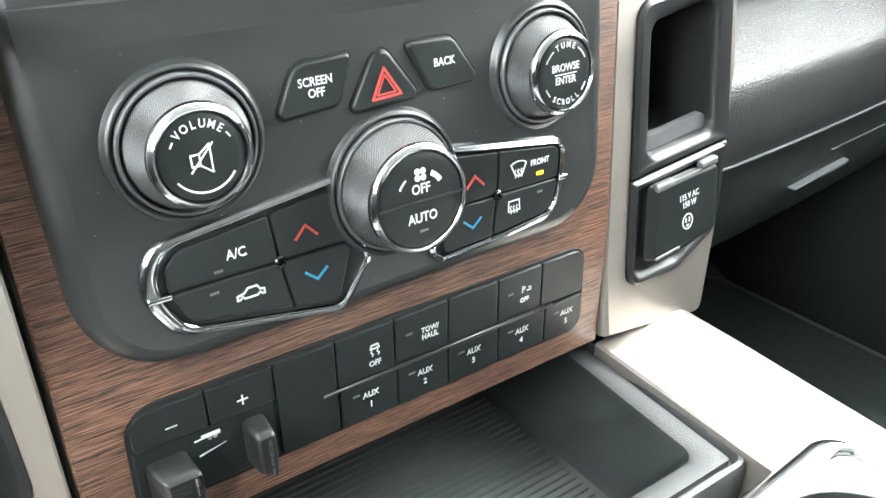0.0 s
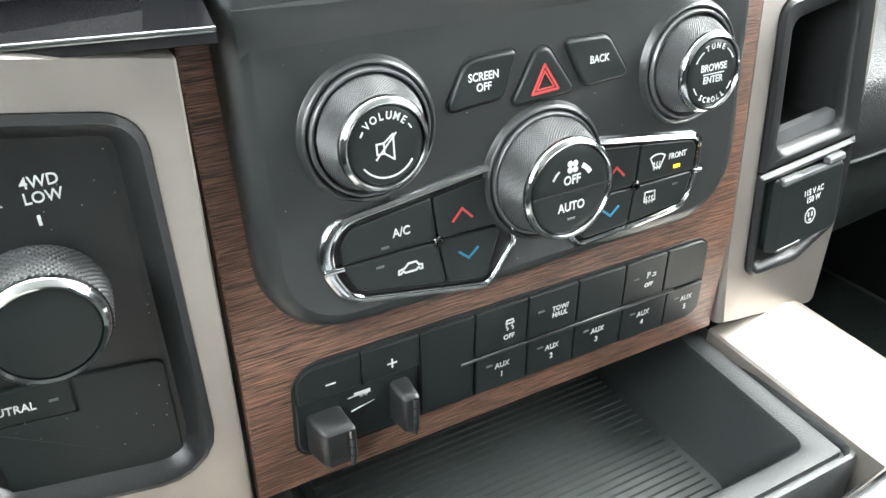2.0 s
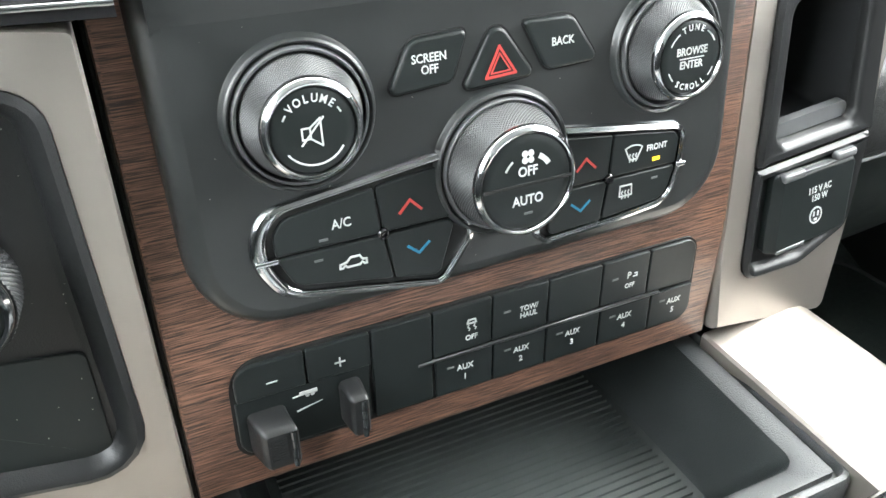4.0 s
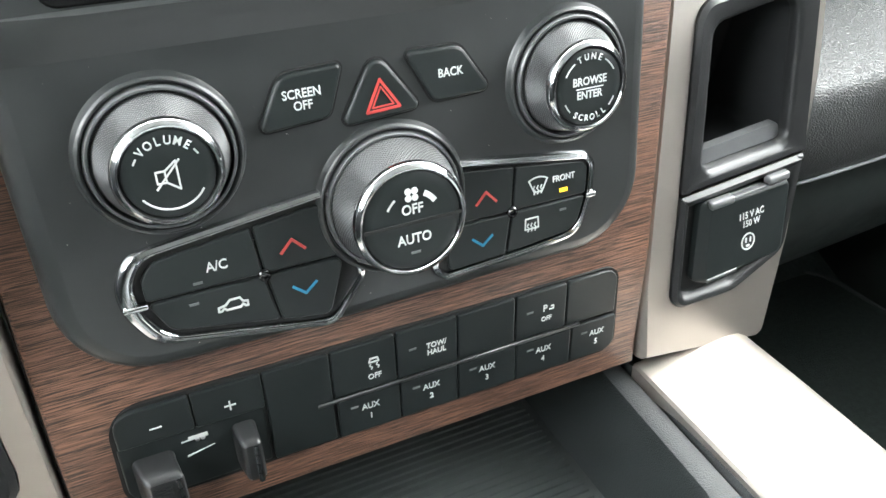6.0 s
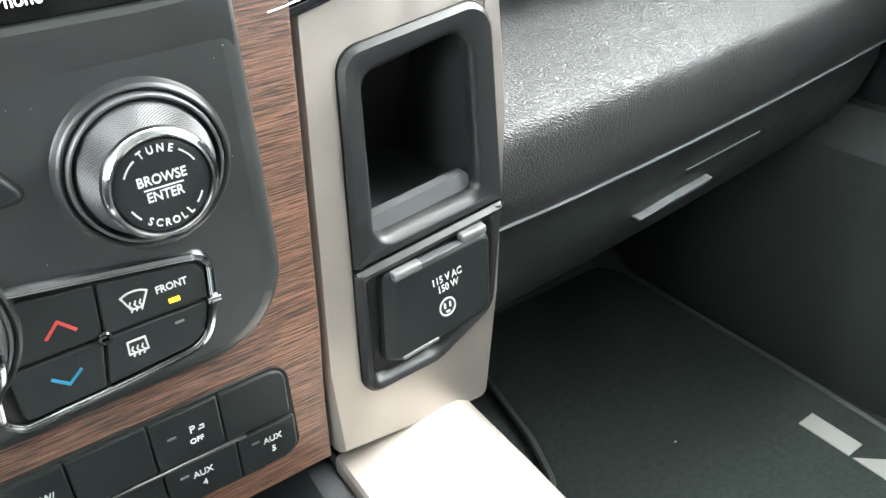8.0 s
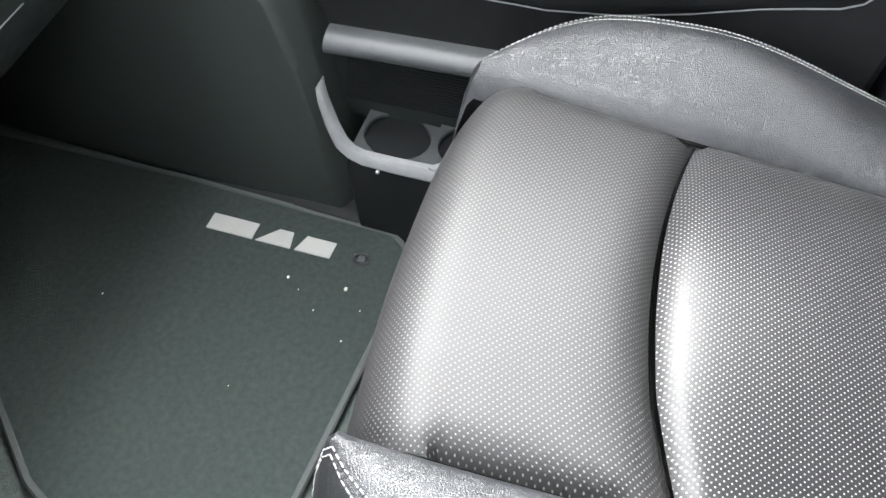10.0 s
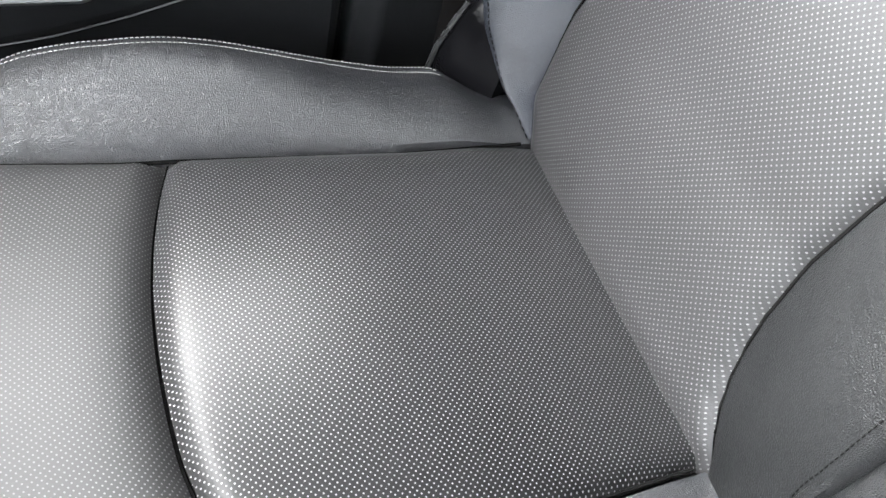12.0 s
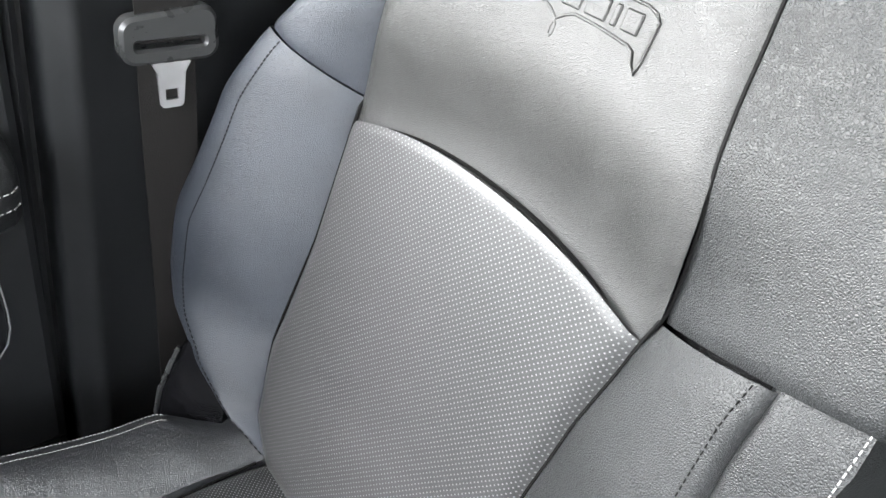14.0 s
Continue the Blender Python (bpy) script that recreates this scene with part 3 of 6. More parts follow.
def knob(name, cx, cz, base_r, r, face_r, depth, label):
    k = new(name)
    under(k, ctrl, label)
    # collar: a flared foot in the panel's plastic and two stepped lips
    lathe([(base_r + 0.0030, BY + 0.0010), (base_r + 0.0022, BY - 0.0002), (base_r + 0.0017, BY - 0.0010), (base_r + 0.0013, BY - 0.0024), (base_r + 0.0008, BY - 0.0032), (base_r, BY - 0.0035), (base_r - 0.0007, BY - 0.0029), (base_r - 0.0010, BY - 0.0010)], cx, cz, 84, False, False).make("collar_foot", M_BEZEL, k)
    lathe([(base_r - 0.0009, BY - 0.0008), (base_r - 0.0015, BY - 0.0012), (base_r - 0.0017, BY - 0.0040), (base_r - 0.0022, BY - 0.0046), (base_r - 0.0030, BY - 0.0046), (r + 0.0010, BY - 0.0040), (r + 0.0006, BY - 0.001)], cx, cz, 84, False, False).make("collar", M_COLLAR, k)
    # knurled grip: tapering, with rows of small pyramids
    y0, y1 = BY - 0.0015, -depth + 0.0022
    knurled(cx, cz, r, face_r + 0.0022, y0, y1, 200, 26, 0.00034).make("grip", M_GRIP, k, "fine-knurled grey grip", smooth=False)
    # bright ring and cap
    lathe([(face_r + 0.0030, y1 + 0.001), (face_r + 0.0030, y1 - 0.0003), (face_r + 0.0024, y1 - 0.0015), (face_r + 0.0011, y1 - 0.0024), (face_r + 0.0004, y1 - 0.0022), (face_r, y1 - 0.0014), (face_r - 0.0004, y1 - 0.0002)], cx, cz, 72, False, False).make("ring", M_CHROME, k, "polished chrome ring")
    lathe([(face_r - 0.0002, y1 + 0.001), (face_r - 0.0003, y1 - 0.0009), (face_r - 0.0009, y1 - 0.0014), (face_r - 0.004, y1 - 0.0017), (0.002, y1 - 0.0019)], cx, cz, 64).make("cap", M_BUTTON, k)
    return k, y1 - 0.0020


vol, vy = knob("volume_knob", -0.0822, -0.0065, 0.0272, 0.0236, 0.0158, 0.0218, "black volume knob with chrome ring")
tun, ty = knob("tune_knob", 0.0835, -0.0055, 0.0272, 0.0232, 0.0158, 0.0218, "black tune and browse knob with chrome ring")
fan, fy = knob("fan_knob", 0.0010, -0.0420, 0.0302, 0.0272, 0.0205, 0.0265, "large black fan knob with chrome ring")


def arc_text(word, cx, cz, r, mid, size, y, parent, spread, flip=False):
    """Letters set round an arc; flip: along the lower arc, still upright."""
    n = len(word)
    for i, c in enumerate(word):
        off = (i - (n - 1) / 2) * spread
        a = mid + (off if flip else -off)
        x, z = cx + r * math.cos(radians(a)), cz + r * math.sin(radians(a))
        text_mesh("letter", c, size, on_panel(x, y, z, a - 90 if not flip else a + 90), M_WHITE, parent)


arc_text("VOLUME", -0.0822, -0.0065, 0.0117, 90, 0.0042, vy, vol, 16)
stroke(arc_pts(-0.0822, -0.0065, 0.0118, 143, 152, 3), 0.0006, vy, "mark", M_WHITE, vol)
stroke(arc_pts(-0.0822, -0.0065, 0.0118, 28, 37, 3), 0.0006, vy, "mark", M_WHITE, vol)
stroke(arc_pts(-0.0822, -0.0065, 0.0122, 215, 325), 0.0006, vy, "mark", M_WHITE, vol)
sx, sz = -0.0825, -0.0070
stroke([(sx - 0.004, sz + 0.002), (sx - 0.004, sz - 0.002), (sx - 0.001, sz - 0.002), (sx + 0.003, sz - 0.005), (sx + 0.003, sz + 0.005), (sx - 0.001, sz + 0.002), (sx - 0.004, sz + 0.002)], 0.0006, vy, "mute_symbol", M_WHITE, vol)
stroke([(sx - 0.001, sz + 0.002), (sx - 0.001, sz - 0.002)], 0.0006, vy, "mark", M_WHITE, vol)
stroke([(sx - 0.0045, sz - 0.004), (sx + 0.0042, sz + 0.0052)], 0.0006, vy, "mark", M_WHITE, vol)
arc_text("TUNE", 0.0835, -0.0055, 0.0125, 90, 0.0036, ty, tun, 15)
arc_text("SCROLL", 0.0835, -0.0055, 0.0125, 270, 0.0036, ty, tun, 13, True)
text_mesh("print", "BROWSE", 0.0046, on_panel(0.0835, ty, -0.0027), M_WHITE, tun)
text_mesh("print", "ENTER", 0.0046, on_panel(0.0835, ty, -0.0083), M_WHITE, tun)
stroke([(0.0772, -0.0055), (0.0898, -0.0055)], 0.0004, ty, "mark", M_WHITE, tun)
for a0, a1 in ((28, 55), (125, 152), (205, 222), (318, 335)):
    stroke(arc_pts(0.0835, -0.0055, 0.0127, a0, a1, 6), 0.0005, ty, "mark", M_WHITE, tun)
# fan knob: split cap with two rockers
stroke([(-0.0190, -0.0423), (0.0210, -0.0423)], 0.0014, fy - 0.0001, "split_line", M_GAP, fan)
text_mesh("print", "OFF", 0.0058, on_panel(0.0010, fy, -0.0370), M_WHITE, fan, bold=0.00008)
text_mesh("print", "AUTO", 0.0058, on_panel(0.0010, fy, -0.0493), M_WHITE, fan, bold=0.00008)
stroke([(-0.0007, -0.0550), (0.0027, -0.0550)], 0.0010, fy, "lamp", M_GREY, fan)
stroke(arc_pts(0.0010, -0.0410, 0.0115, 128, 150, 5), 0.0008, fy, "mark", M_WHITE, fan)
w = Shape()
oa = arc_pts(0.0010, -0.0410, 0.0122, 62, 32, 6)
ia = arc_pts(0.0010, -0.0410, 0.0100, 62, 32, 6)
ia = [((a[0] * (1 - i / 6 * 0.0) + 0), a[1]) for i, a in enumerate(ia)]
w.loft([face_y(oa + ia[::-1], fy), face_y(oa + ia[::-1], fy - 0.0003)])
w.make("fan_speed_wedge", M_WHITE, fan, smooth=False)
for q in range(4):
    a = radians(45 + 90 * q)
    c = (0.0010 + 0.0019 * math.cos(a), -0.0308 + 0.0019 * math.sin(a))
    lo = [(c[0] + 0.0014 * math.cos(t), c[1] + 0.0014 * math.sin(t)) for t in (2 * math.pi * k / 10 for k in range(10))]
    Shape().loft([face_y(lo, fy), face_y(lo, fy - 0.0003)]).make("fan_blade", M_WHITE, fan, smooth=False)


def button(name, corners, parent, label="", y=BY, h=0.0022, r=0.0014, gap=0.0009, mat=None):
    """A key with a dark gap round it."""
    out = rounded(corners, 4)
    b = slab(out, y + 0.002, y - h, r).make(name, mat or M_BUTTON, parent, label)
    lo = inset(out, -gap)
    Shape().loft([face_y(lo, y + 0.002), face_y(lo, y - 0.00025)]).make("gap", M_GAP, b)
    return b


b = button("screen_off_button", [(-0.0485, -0.0060, 0.0025), (-0.0205, -0.0040, 0.004), (-0.0135, 0.0155, 0.002), (-0.0380, 0.0145, 0.008)], ctrl)
text_mesh("print", "SCREEN\nOFF", 0.0047, on_panel(-0.0305, BY - 0.0023, 0.0048), M_WHITE, b)
b = button("hazard_button", [(-0.0175, -0.0090, 0.0025), (0.0170, -0.0070, 0.0025), (-0.0010, 0.0185, 0.005)], ctrl, "hazard warning key with a red triangle")
for i, (rr, w_) in enumerate(((0.0078, 0.0010), (0.0050, 0.0006))):
    cx, cz = 0.0000, -0.0005
    tri = [(cx + rr * math.cos(radians(a)), cz + rr * math.sin(radians(a))) for a in (93, 213, 333, 93)]
    stroke(tri, w_, BY - 0.0023, "triangle_mark", M_RED, b)
b = button("back_button", [(0.0105, 0.0155, 0.002), (0.0215, -0.0060, 0.005), (0.0475, -0.0050, 0.0025), (0.0340, 0.0150, 0.007)], ctrl)
text_mesh("print", "BACK", 0.0047, on_panel(0.0290, BY - 0.0023, 0.0052), M_WHITE, b)


def climate(sgn, name):
    """One half of the climate keys: a bright frame round four keys with a pivot dot."""
    X = lambda x: sgn * x
    c = new(name)
    under(c, ctrl, "four climate keys in a chrome frame")
    o = [(0.022, -0.0325, 0.006), (0.0975, -0.0415, 0.012), (0.1045, -0.0520, 0.020), (0.1030, -0.0640, 0.020), (0.0955, -0.0775, 0.014), (0.0300, -0.0895, 0.007), (0.0160, -0.0715, 0.006)]
    if sgn > 0:
        o = [(0.022, -0.0325, 0.006), (0.0925, -0.0428, 0.007), (0.0958, -0.0468, 0.006), (0.0945, -0.0620, 0.020), (0.0895, -0.0785, 0.014), (0.0600, -0.0816, 0.020), (0.0225, -0.0836, 0.005), (0.0170, -0.0790, 0.005)]
    o = [(X(x), z, r) for x, z, r in o]
    ring = rounded(o, 5)
    broad = [(x + (0.0 if sgn > 0 else sgn) * 0.0030 * max(0.0, min(1.0, (abs(x) - 0.086) / 0.012)), z) for x, z in inset(ring, -0.0022)]
    ring_frame(broad, inset(ring, 0.0016), BY + 0.002, BY - 0.0026, 0.0022).make("chrome_frame", M_CHROME, c)
    ring_frame(inset(ring, -0.0003), inset(ring, 0.0007), BY + 0.001, BY - 0.0029, 0.0006).make("frame_bead", M_CHROME, c)
    lo = inset(ring, 0.0014)
    Shape().loft([face_y(lo, BY + 0.001), face_y(lo, BY - 0.0002)]).make("recess", M_GAP, c)
    keys = {
        "inner_upper_key": [(0.0290, -0.0370, 0.003), (0.0565, -0.0403, 0.0014), (0.0545, -0.0602, 0.0014), (0.0225, -0.0602, 0.003)],
        "inner_lower_key": [(0.0225, -0.0615, 0.003), (0.0543, -0.0615, 0.0014), (0.0508, -0.0822, 0.0014), (0.0310, -0.0860, 0.004)],
        "outer_upper_key": [(0.0575, -0.0404, 0.0014), (0.0945, -0.0450, 0.006), (0.0995, -0.0510, 0.004), (0.0995, -0.0602, 0.0014), (0.0555, -0.0602, 0.0014)],
        "outer_lower_key": [(0.0553, -0.0615, 0.0014), (0.0993, -0.0615, 0.0014), (0.0932, -0.0742, 0.006), (0.0518, -0.0820, 0.0014)],
    }
    if sgn > 0:
        keys["inner_lower_key"] = [(0.0225, -0.0615, 0.003), (0.0543, -0.0615, 0.0014), (0.0508, -0.0802, 0.0014), (0.0235, -0.0815, 0.003)]
        keys["outer_upper_key"] = [(0.0575, -0.0404, 0.0014), (0.0910, -0.0448, 0.004), (0.0937, -0.0485, 0.003), (0.0928, -0.0602, 0.0014), (0.0555, -0.0602, 0.0014)]
        keys["outer_lower_key"] = [(0.0553, -0.0615, 0.0014), (0.0925, -0.0615, 0.0014), (0.0878, -0.0768, 0.009), (0.0518, -0.0800, 0.0014)]
    for nm, cs in keys.items():
        cs = [(X(x), z, r) for x, z, r in cs]
        slab(rounded(cs, 4), BY + 0.001, BY - 0.0016, 0.0006).make(nm, M_BUTTON, c)
    lathe([(0.0026, BY), (0.0026, BY - 0.0022), (0.0020, BY - 0.0029), (0.0013, BY - 0.0026), (0.0010, BY - 0.0014)], X(0.055), -0.0608, 20).make("pivot_stud", M_GLOSS, c)
    ca, cb = (0.0922, 0.0975) if sgn > 0 else (0.0990, 0.1080)
    s = Shape().box((min(X(ca), X(cb)), BY - 0.0034, -0.0622), (max(X(ca), X(cb)), BY + 0.001, -0.0600), 0.0006)
    s.make("frame_clip", M_CHROME, c)
    y = BY - 0.0017
    ux, dx = X(0.0425), X(0.0400)
    stroke([(ux - 0.0048, -0.0535), (ux, -0.0485), (ux + 0.0048, -0.0535)], 0.0011, y, "warmer_arrow", M_RED, c)
    stroke([(dx - 0.0048, -0.0690), (dx, -0.0730), (dx + 0.0048, -0.0690)], 0.0011, y, "cooler_arrow", M_BLUE, c)
    return c, y


cl, cy = climate(-1, "climate_keys_driver")
cr, cy = climate(1, "climate_keys_passenger")
text_mesh("print", "A/C", 0.0056, on_panel(-0.0720, cy, -0.0520), M_WHITE, cl)
tx, tz = -0.0690, -0.0700
CAR = ((-6.2, -1.6), (-6.0, 0.2), (-3.0, 0.8), (-1.0, 2.8), (3.2, 2.8), (4.4, 0.8), (6.2, 0.5), (6.2, -1.6), (5.2, -1.6), (4.2, -0.5), (3.0, -1.6), (-2.8, -1.6), (-3.8, -0.5), (-4.9, -1.6), (-6.2, -1.6))
stroke([(tx + 0.00092 * a, tz + 0.00092 * b) for a, b in CAR], 0.0008, cy, "vehicle_symbol", M_WHITE, cl)
for lx, lz in ((-0.0800, -0.0572), (-0.0830, -0.0655)):
    stroke([(lx - 0.0015, lz), (lx + 0.0015, lz)], 0.0010, cy, "lamp", M_GREY, cl)
text_mesh("print", "FRONT", 0.0040, on_panel(0.0812, cy, -0.0503), M_WHITE, cr)
stroke([(0.0795, -0.0560), (0.0825, -0.0560)], 0.0016, cy, "lit_lamp", M_AMBER, cr)
stroke([(0.0795, -0.0655), (0.0822, -0.0655)], 0.0010, cy, "lamp", M_GREY, cr)


def heat_lines(cx, cz, parent, y):
    for q in (-0.0018, 0, 0.0018):
        stroke([(cx + q, cz + 0.0018), (cx + q - 0.0006, cz + 0.0006), (cx + q + 0.0003, cz - 0.0006), (cx + q - 0.0003, cz - 0.0020)], 0.0005, y, "mark", M_WHITE, parent)


stroke([(0.0635, -0.0485)] + arc_pts(0.0680, -0.0560, 0.0088, 122, 58, 8) + [(0.0700, -0.0540), (0.0660, -0.0540), (0.0635, -0.0485)], 0.0006, cy, "windscreen_symbol", M_WHITE, cr)
heat_lines(0.0680, -0.0530, cr, cy)
stroke([(0.0615, -0.0660), (0.0612, -0.0710), (0.0680, -0.0710), (0.0678, -0.0660), (0.0615, -0.0660)], 0.0006, cy, "rear_window_symbol", M_WHITE, cr)
heat_lines(0.0647, -0.0702, cr, cy)

# fine pale dust lying on the satin panel
rng = random.Random(11)
s = Shape()
for k in range(70):
    x, z, r = rng.uniform(-0.122, 0.118), rng.uniform(-0.085, 0.028), rng.uniform(0.00010, 0.00024)
    a0 = rng.random() * 6
    s.loft([[(x + r * q * math.cos(a0 + a), BY - h * r, z + r * q * 0.7 * math.sin(a0 + a)) for a in (0, 1.3, 2.4, 3.7, 5.0)] for q, h in ((1.0, 0.2), (0.6, 1.2))])
tagged(s.make("dust", M_CRUMB, ctrl, "tiny pale dust specks", smooth=False), kind="stuff")

# ---- touch screen ----
scr = thing("touch_screen", "dark touch screen above the controls, lit menu words along its edge", "screen")
slab(rounded([(-0.108, 0.0485, 0.006), (0.100, 0.0485, 0.006), (0.100, 0.190, 0.006), (-0.108, 0.190, 0.006)], 5), 0.0, BY - 0.001, 0.001).make("glass", M_SCREEN, scr)
for wd, x in (("Radio", -0.0885), ("Media", -0.0625), ("Controls", -0.0330), ("Phone", 0.0595)):
    text_mesh("menu_word", wd, 0.0058, on_panel(x + 0.0012, BY - 0.0012, 0.0552), M_SCREENTEXT, scr)
stroke([(-0.0120, 0.0560), (0.0040, 0.0560)], 0.0030, BY - 0.0012, "menu_bar", M_SCREENTEXT, scr)
stroke([(0.0330, 0.0570), (0.0385, 0.0570)], 0.0050, BY - 0.0012, "menu_icon", M_AMBER, scr)

# the whole upper panel leans away from the cab
for top_ob in (ctrl, scr):
    for ch in top_ob.children_recursive:
        if ch.type == "MESH":
            for v in ch.data.vertices:
                v.co.y += 0.10 * (v.co.z + 0.085)
                if top_ob is scr:
                    v.co.z -= 0.003

# ---- switch bank ----
bank = thing("switch_bank", "two rows of black push switches below the wood bezel", "switch panel")
WY = 0.001
out = rounded([(-0.1250, -0.1095, 0.014), (-0.1265, -0.1615, 0.010), (0.1215, -0.1625, 0.008), (0.1195, -0.1105, 0.008)], 7)
lo = inset(out, -0.0009)
Shape().loft([face_y(lo, WY + 0.002), face_y(lo, WY - 0.0003)]).make("housing", M_GAP, bank)


def switch(x0, x1, z0, z1, label="", rs=(0.0012,) * 4):
    c = [(x0, z1, rs[0]), (x0, z0, rs[1]), (x1, z0, rs[2]), (x1, z1, rs[3])]
    return slab(rounded(c, 5), WY + 0.001, WY - 0.0022, 0.0006).make("switch", M_BUTTON, bank, label)


SY = WY - 0.0023
g = 0.0004
top_x = [-0.1245, -0.0930, -0.0630, -0.0330, -0.0020, 0.0290, 0.0600, 0.0890, 0.1190]
low_x = [-0.0320, -0.0010, 0.0290, 0.0610, 0.0930, 0.1205]
tops = []
for i in range(8):
    z0 = -0.1285 if i < 2 else (-0.1605 if i == 2 else -0.1365)
    rs = [0.0012] * 4
    if i == 0:
        rs[0] = 0.012
    if i == 7:
        rs[3] = 0.007
    tops.append(switch(top_x[i] + g, top_x[i + 1] - g, z0, -0.1105, rs=rs))
lows = []
for i in range(5):
    rs = [0.0012] * 4
    if i == 4:
        rs[2] = 0.007
    lows.append(switch(low_x[i] + g, low_x[i + 1] - g, -0.1612, -0.1392, rs=rs))
    text_mesh("print", "AUX", 0.0047, on_panel(low_x[i] + 0.0158, SY, -0.1468), M_WHITE, lows[-1])
    text_mesh("print", str(i + 1), 0.0047, on_panel(low_x[i] + 0.0158, SY, -0.1530), M_WHITE, lows[-1])
    stroke([(low_x[i] + 0.0065, -0.1450), (low_x[i] + 0.0095, -0.1450)], 0.0011, SY, "lamp", M_GREY, lows[-1])
Shape().tube([(-0.0405, WY - 0.0021, -0.1380), (0.0975, WY - 0.0021, -0.1378)], 0.0010, 8).make("divider_rib", M_LEVER, bank, "thin raised grey rib")
stroke([(-0.1105, -0.1215), (-0.1060, -0.1215)], 0.0006, SY, "minus_mark", M_WHITE, tops[0])
stroke([(-0.0800, -0.1215), (-0.0755, -0.1215)], 0.0007, SY, "plus_mark", M_WHITE, tops[1])
stroke([(-0.07775, -0.1192), (-0.07775, -0.1238)], 0.0007, SY, "plus_mark", M_WHITE, tops[1])
text_mesh("print", "OFF", 0.0042, on_panel(-0.0130, SY, -0.1300), M_WHITE, tops[3])
for q in (-0.0016, 0.0016):
    stroke([(-0.0130 + q, -0.1226), (-0.0135 + q, -0.1236), (-0.0123 + q, -0.1246), (-0.0128 + q, -0.1256)], 0.0005, SY, "mark", M_WHITE, tops[3])
stroke([(-0.0153, -0.1216), (-0.0147, -0.1196), (-0.0113, -0.1196), (-0.0107, -0.1216), (-0.0153, -0.1216)], 0.0008, SY, "car_symbol", M_WHITE, tops[3])
text_mesh("print", "TOW/\nHAUL", 0.0042, on_panel(0.0180, SY, -0.1245), M_WHITE, tops[4])
text_mesh("print", "P", 0.0055, on_panel(0.0765, SY, -0.1215), M_WHITE, tops[6])
stroke([(0.0790, -0.1225), (0.0812, -0.1225), (0.0812, -0.1208), (0.0798, -0.1208)], 0.0006, SY, "mark", M_WHITE, tops[6])
text_mesh("print", "OFF", 0.0038, on_panel(0.0775, SY, -0.1278), M_WHITE, tops[6])
for x in (0.0060, 0.0680):
    stroke([(x - 0.0015, -0.1215), (x + 0.0015, -0.1215)], 0.0011, SY, "lamp", M_GREY, tops[4 if x < 0.03 else 6])

# trailer brake unit: dark recess, two sliding thumb levers
slab(rounded([(-0.1250, -0.1290, 0.001), (-0.1255, -0.1608, 0.009), (-0.0640, -0.1608, 0.001), (-0.0640, -0.1290, 0.001)], 5), WY + 0.001, WY - 0.0008, 0.0006).make("slider_plate", M_BUTTON, bank)


def lever(x, z, w, h, d, skew, label):
    """A sliding thumb lever: tapering body, a faceted bright strip down its edge, fine ribs on its face."""
    s = Shape()
    loops = []
    for y, i, sh in ((WY, 0.0, 0), (WY - 0.3 * d, 0.0002, 0.1), (WY - 0.75 * d, 0.0008, 0.6), (WY - 0.93 * d, 0.0012, 0.9), (WY - d, 0.0022, 1)):
        lp = rounded([(x - w / 2, z + h / 2, 0.003), (x - w / 2, z - h / 2, 0.003), (x + w / 2, z - h / 2, 0.003), (x + w / 2, z + h / 2, 0.003)], 4)
        loops.append(face_y([(px + skew * sh, pz - 0.0015 * sh) for px, pz in inset(lp, i)], y))
    s.loft(loops)
    ob = s.make("thumb_lever", M_LEVER, bank, label)
    e = Shape()
    for k in range(4):
        z0 = z + h * (0.40 - 0.225 * k) - 0.0015
        z1 = z0 - h * 0.205
        xa, xb = x + w / 2 - 0.0052 + skew, x + w / 2 - 0.0016 + skew
        e.loft([[(xa, WY - d - 0.0001, zz), (xa + 0.0008, WY - d - 0.0011, zz), (xb - 0.0016, WY - d - 0.0009, zz), (xb, WY - d + 0.0022, zz), (xb - 0.0006, WY - 0.55 * d, zz), (xa, WY - 0.55 * d, zz)] for zz in (z1, z1 + 0.0005, z0 - 0.0005, z0)])
    e.make("bright_strip", M_SMOKE, ob, "faceted satin chrome strip", smooth=False)
    if w > 0.012:
        for k in range(9):
            zz = z + h * 0.22 - 0.0014 * k
            Shape().box((x - w / 2 + 0.0030 + skew, WY - d - 0.0004, zz - 0.0004), (x + w / 2 - 0.0068 + skew, WY - d + 0.0005, zz + 0.0003)).make("thumb_rib", M_LEVER, ob, smooth=False)
    return ob


lever(-0.1125, -0.1480, 0.0175, 0.0230, 0.0150, 0.003, "black thumb lever of the trailer brake")
lever(-0.0740, -0.1455, 0.0105, 0.0240, 0.0135, 0.001, "narrow black thumb lever of the trailer brake")
stroke([(-0.0965, -0.1338), (-0.0895, -0.1338)], 0.0020, WY - 0.0010, "trailer_symbol", M_WHITE, bank)
for q in (-0.0935, -0.0912):
    stroke(arc_pts(q, -0.1354, 0.0006, 0, 360, 8), 0.0007, WY - 0.0010, "trailer_wheel", M_WHITE, bank)
stroke([(-0.1000, -0.1347), (-0.0960, -0.1345)], 0.0006, WY - 0.0010, "mark", M_WHITE, bank)
w = Shape()
lp = [(-0.0990, -0.1428), (-0.0990, -0.1437), (-0.0870, -0.1406), (-0.0870, -0.1408)]
w.loft([face_y(lp, WY - 0.0009), face_y(lp, WY - 0.0012)]).make("wedge_mark", M_WHITE, bank, smooth=False)

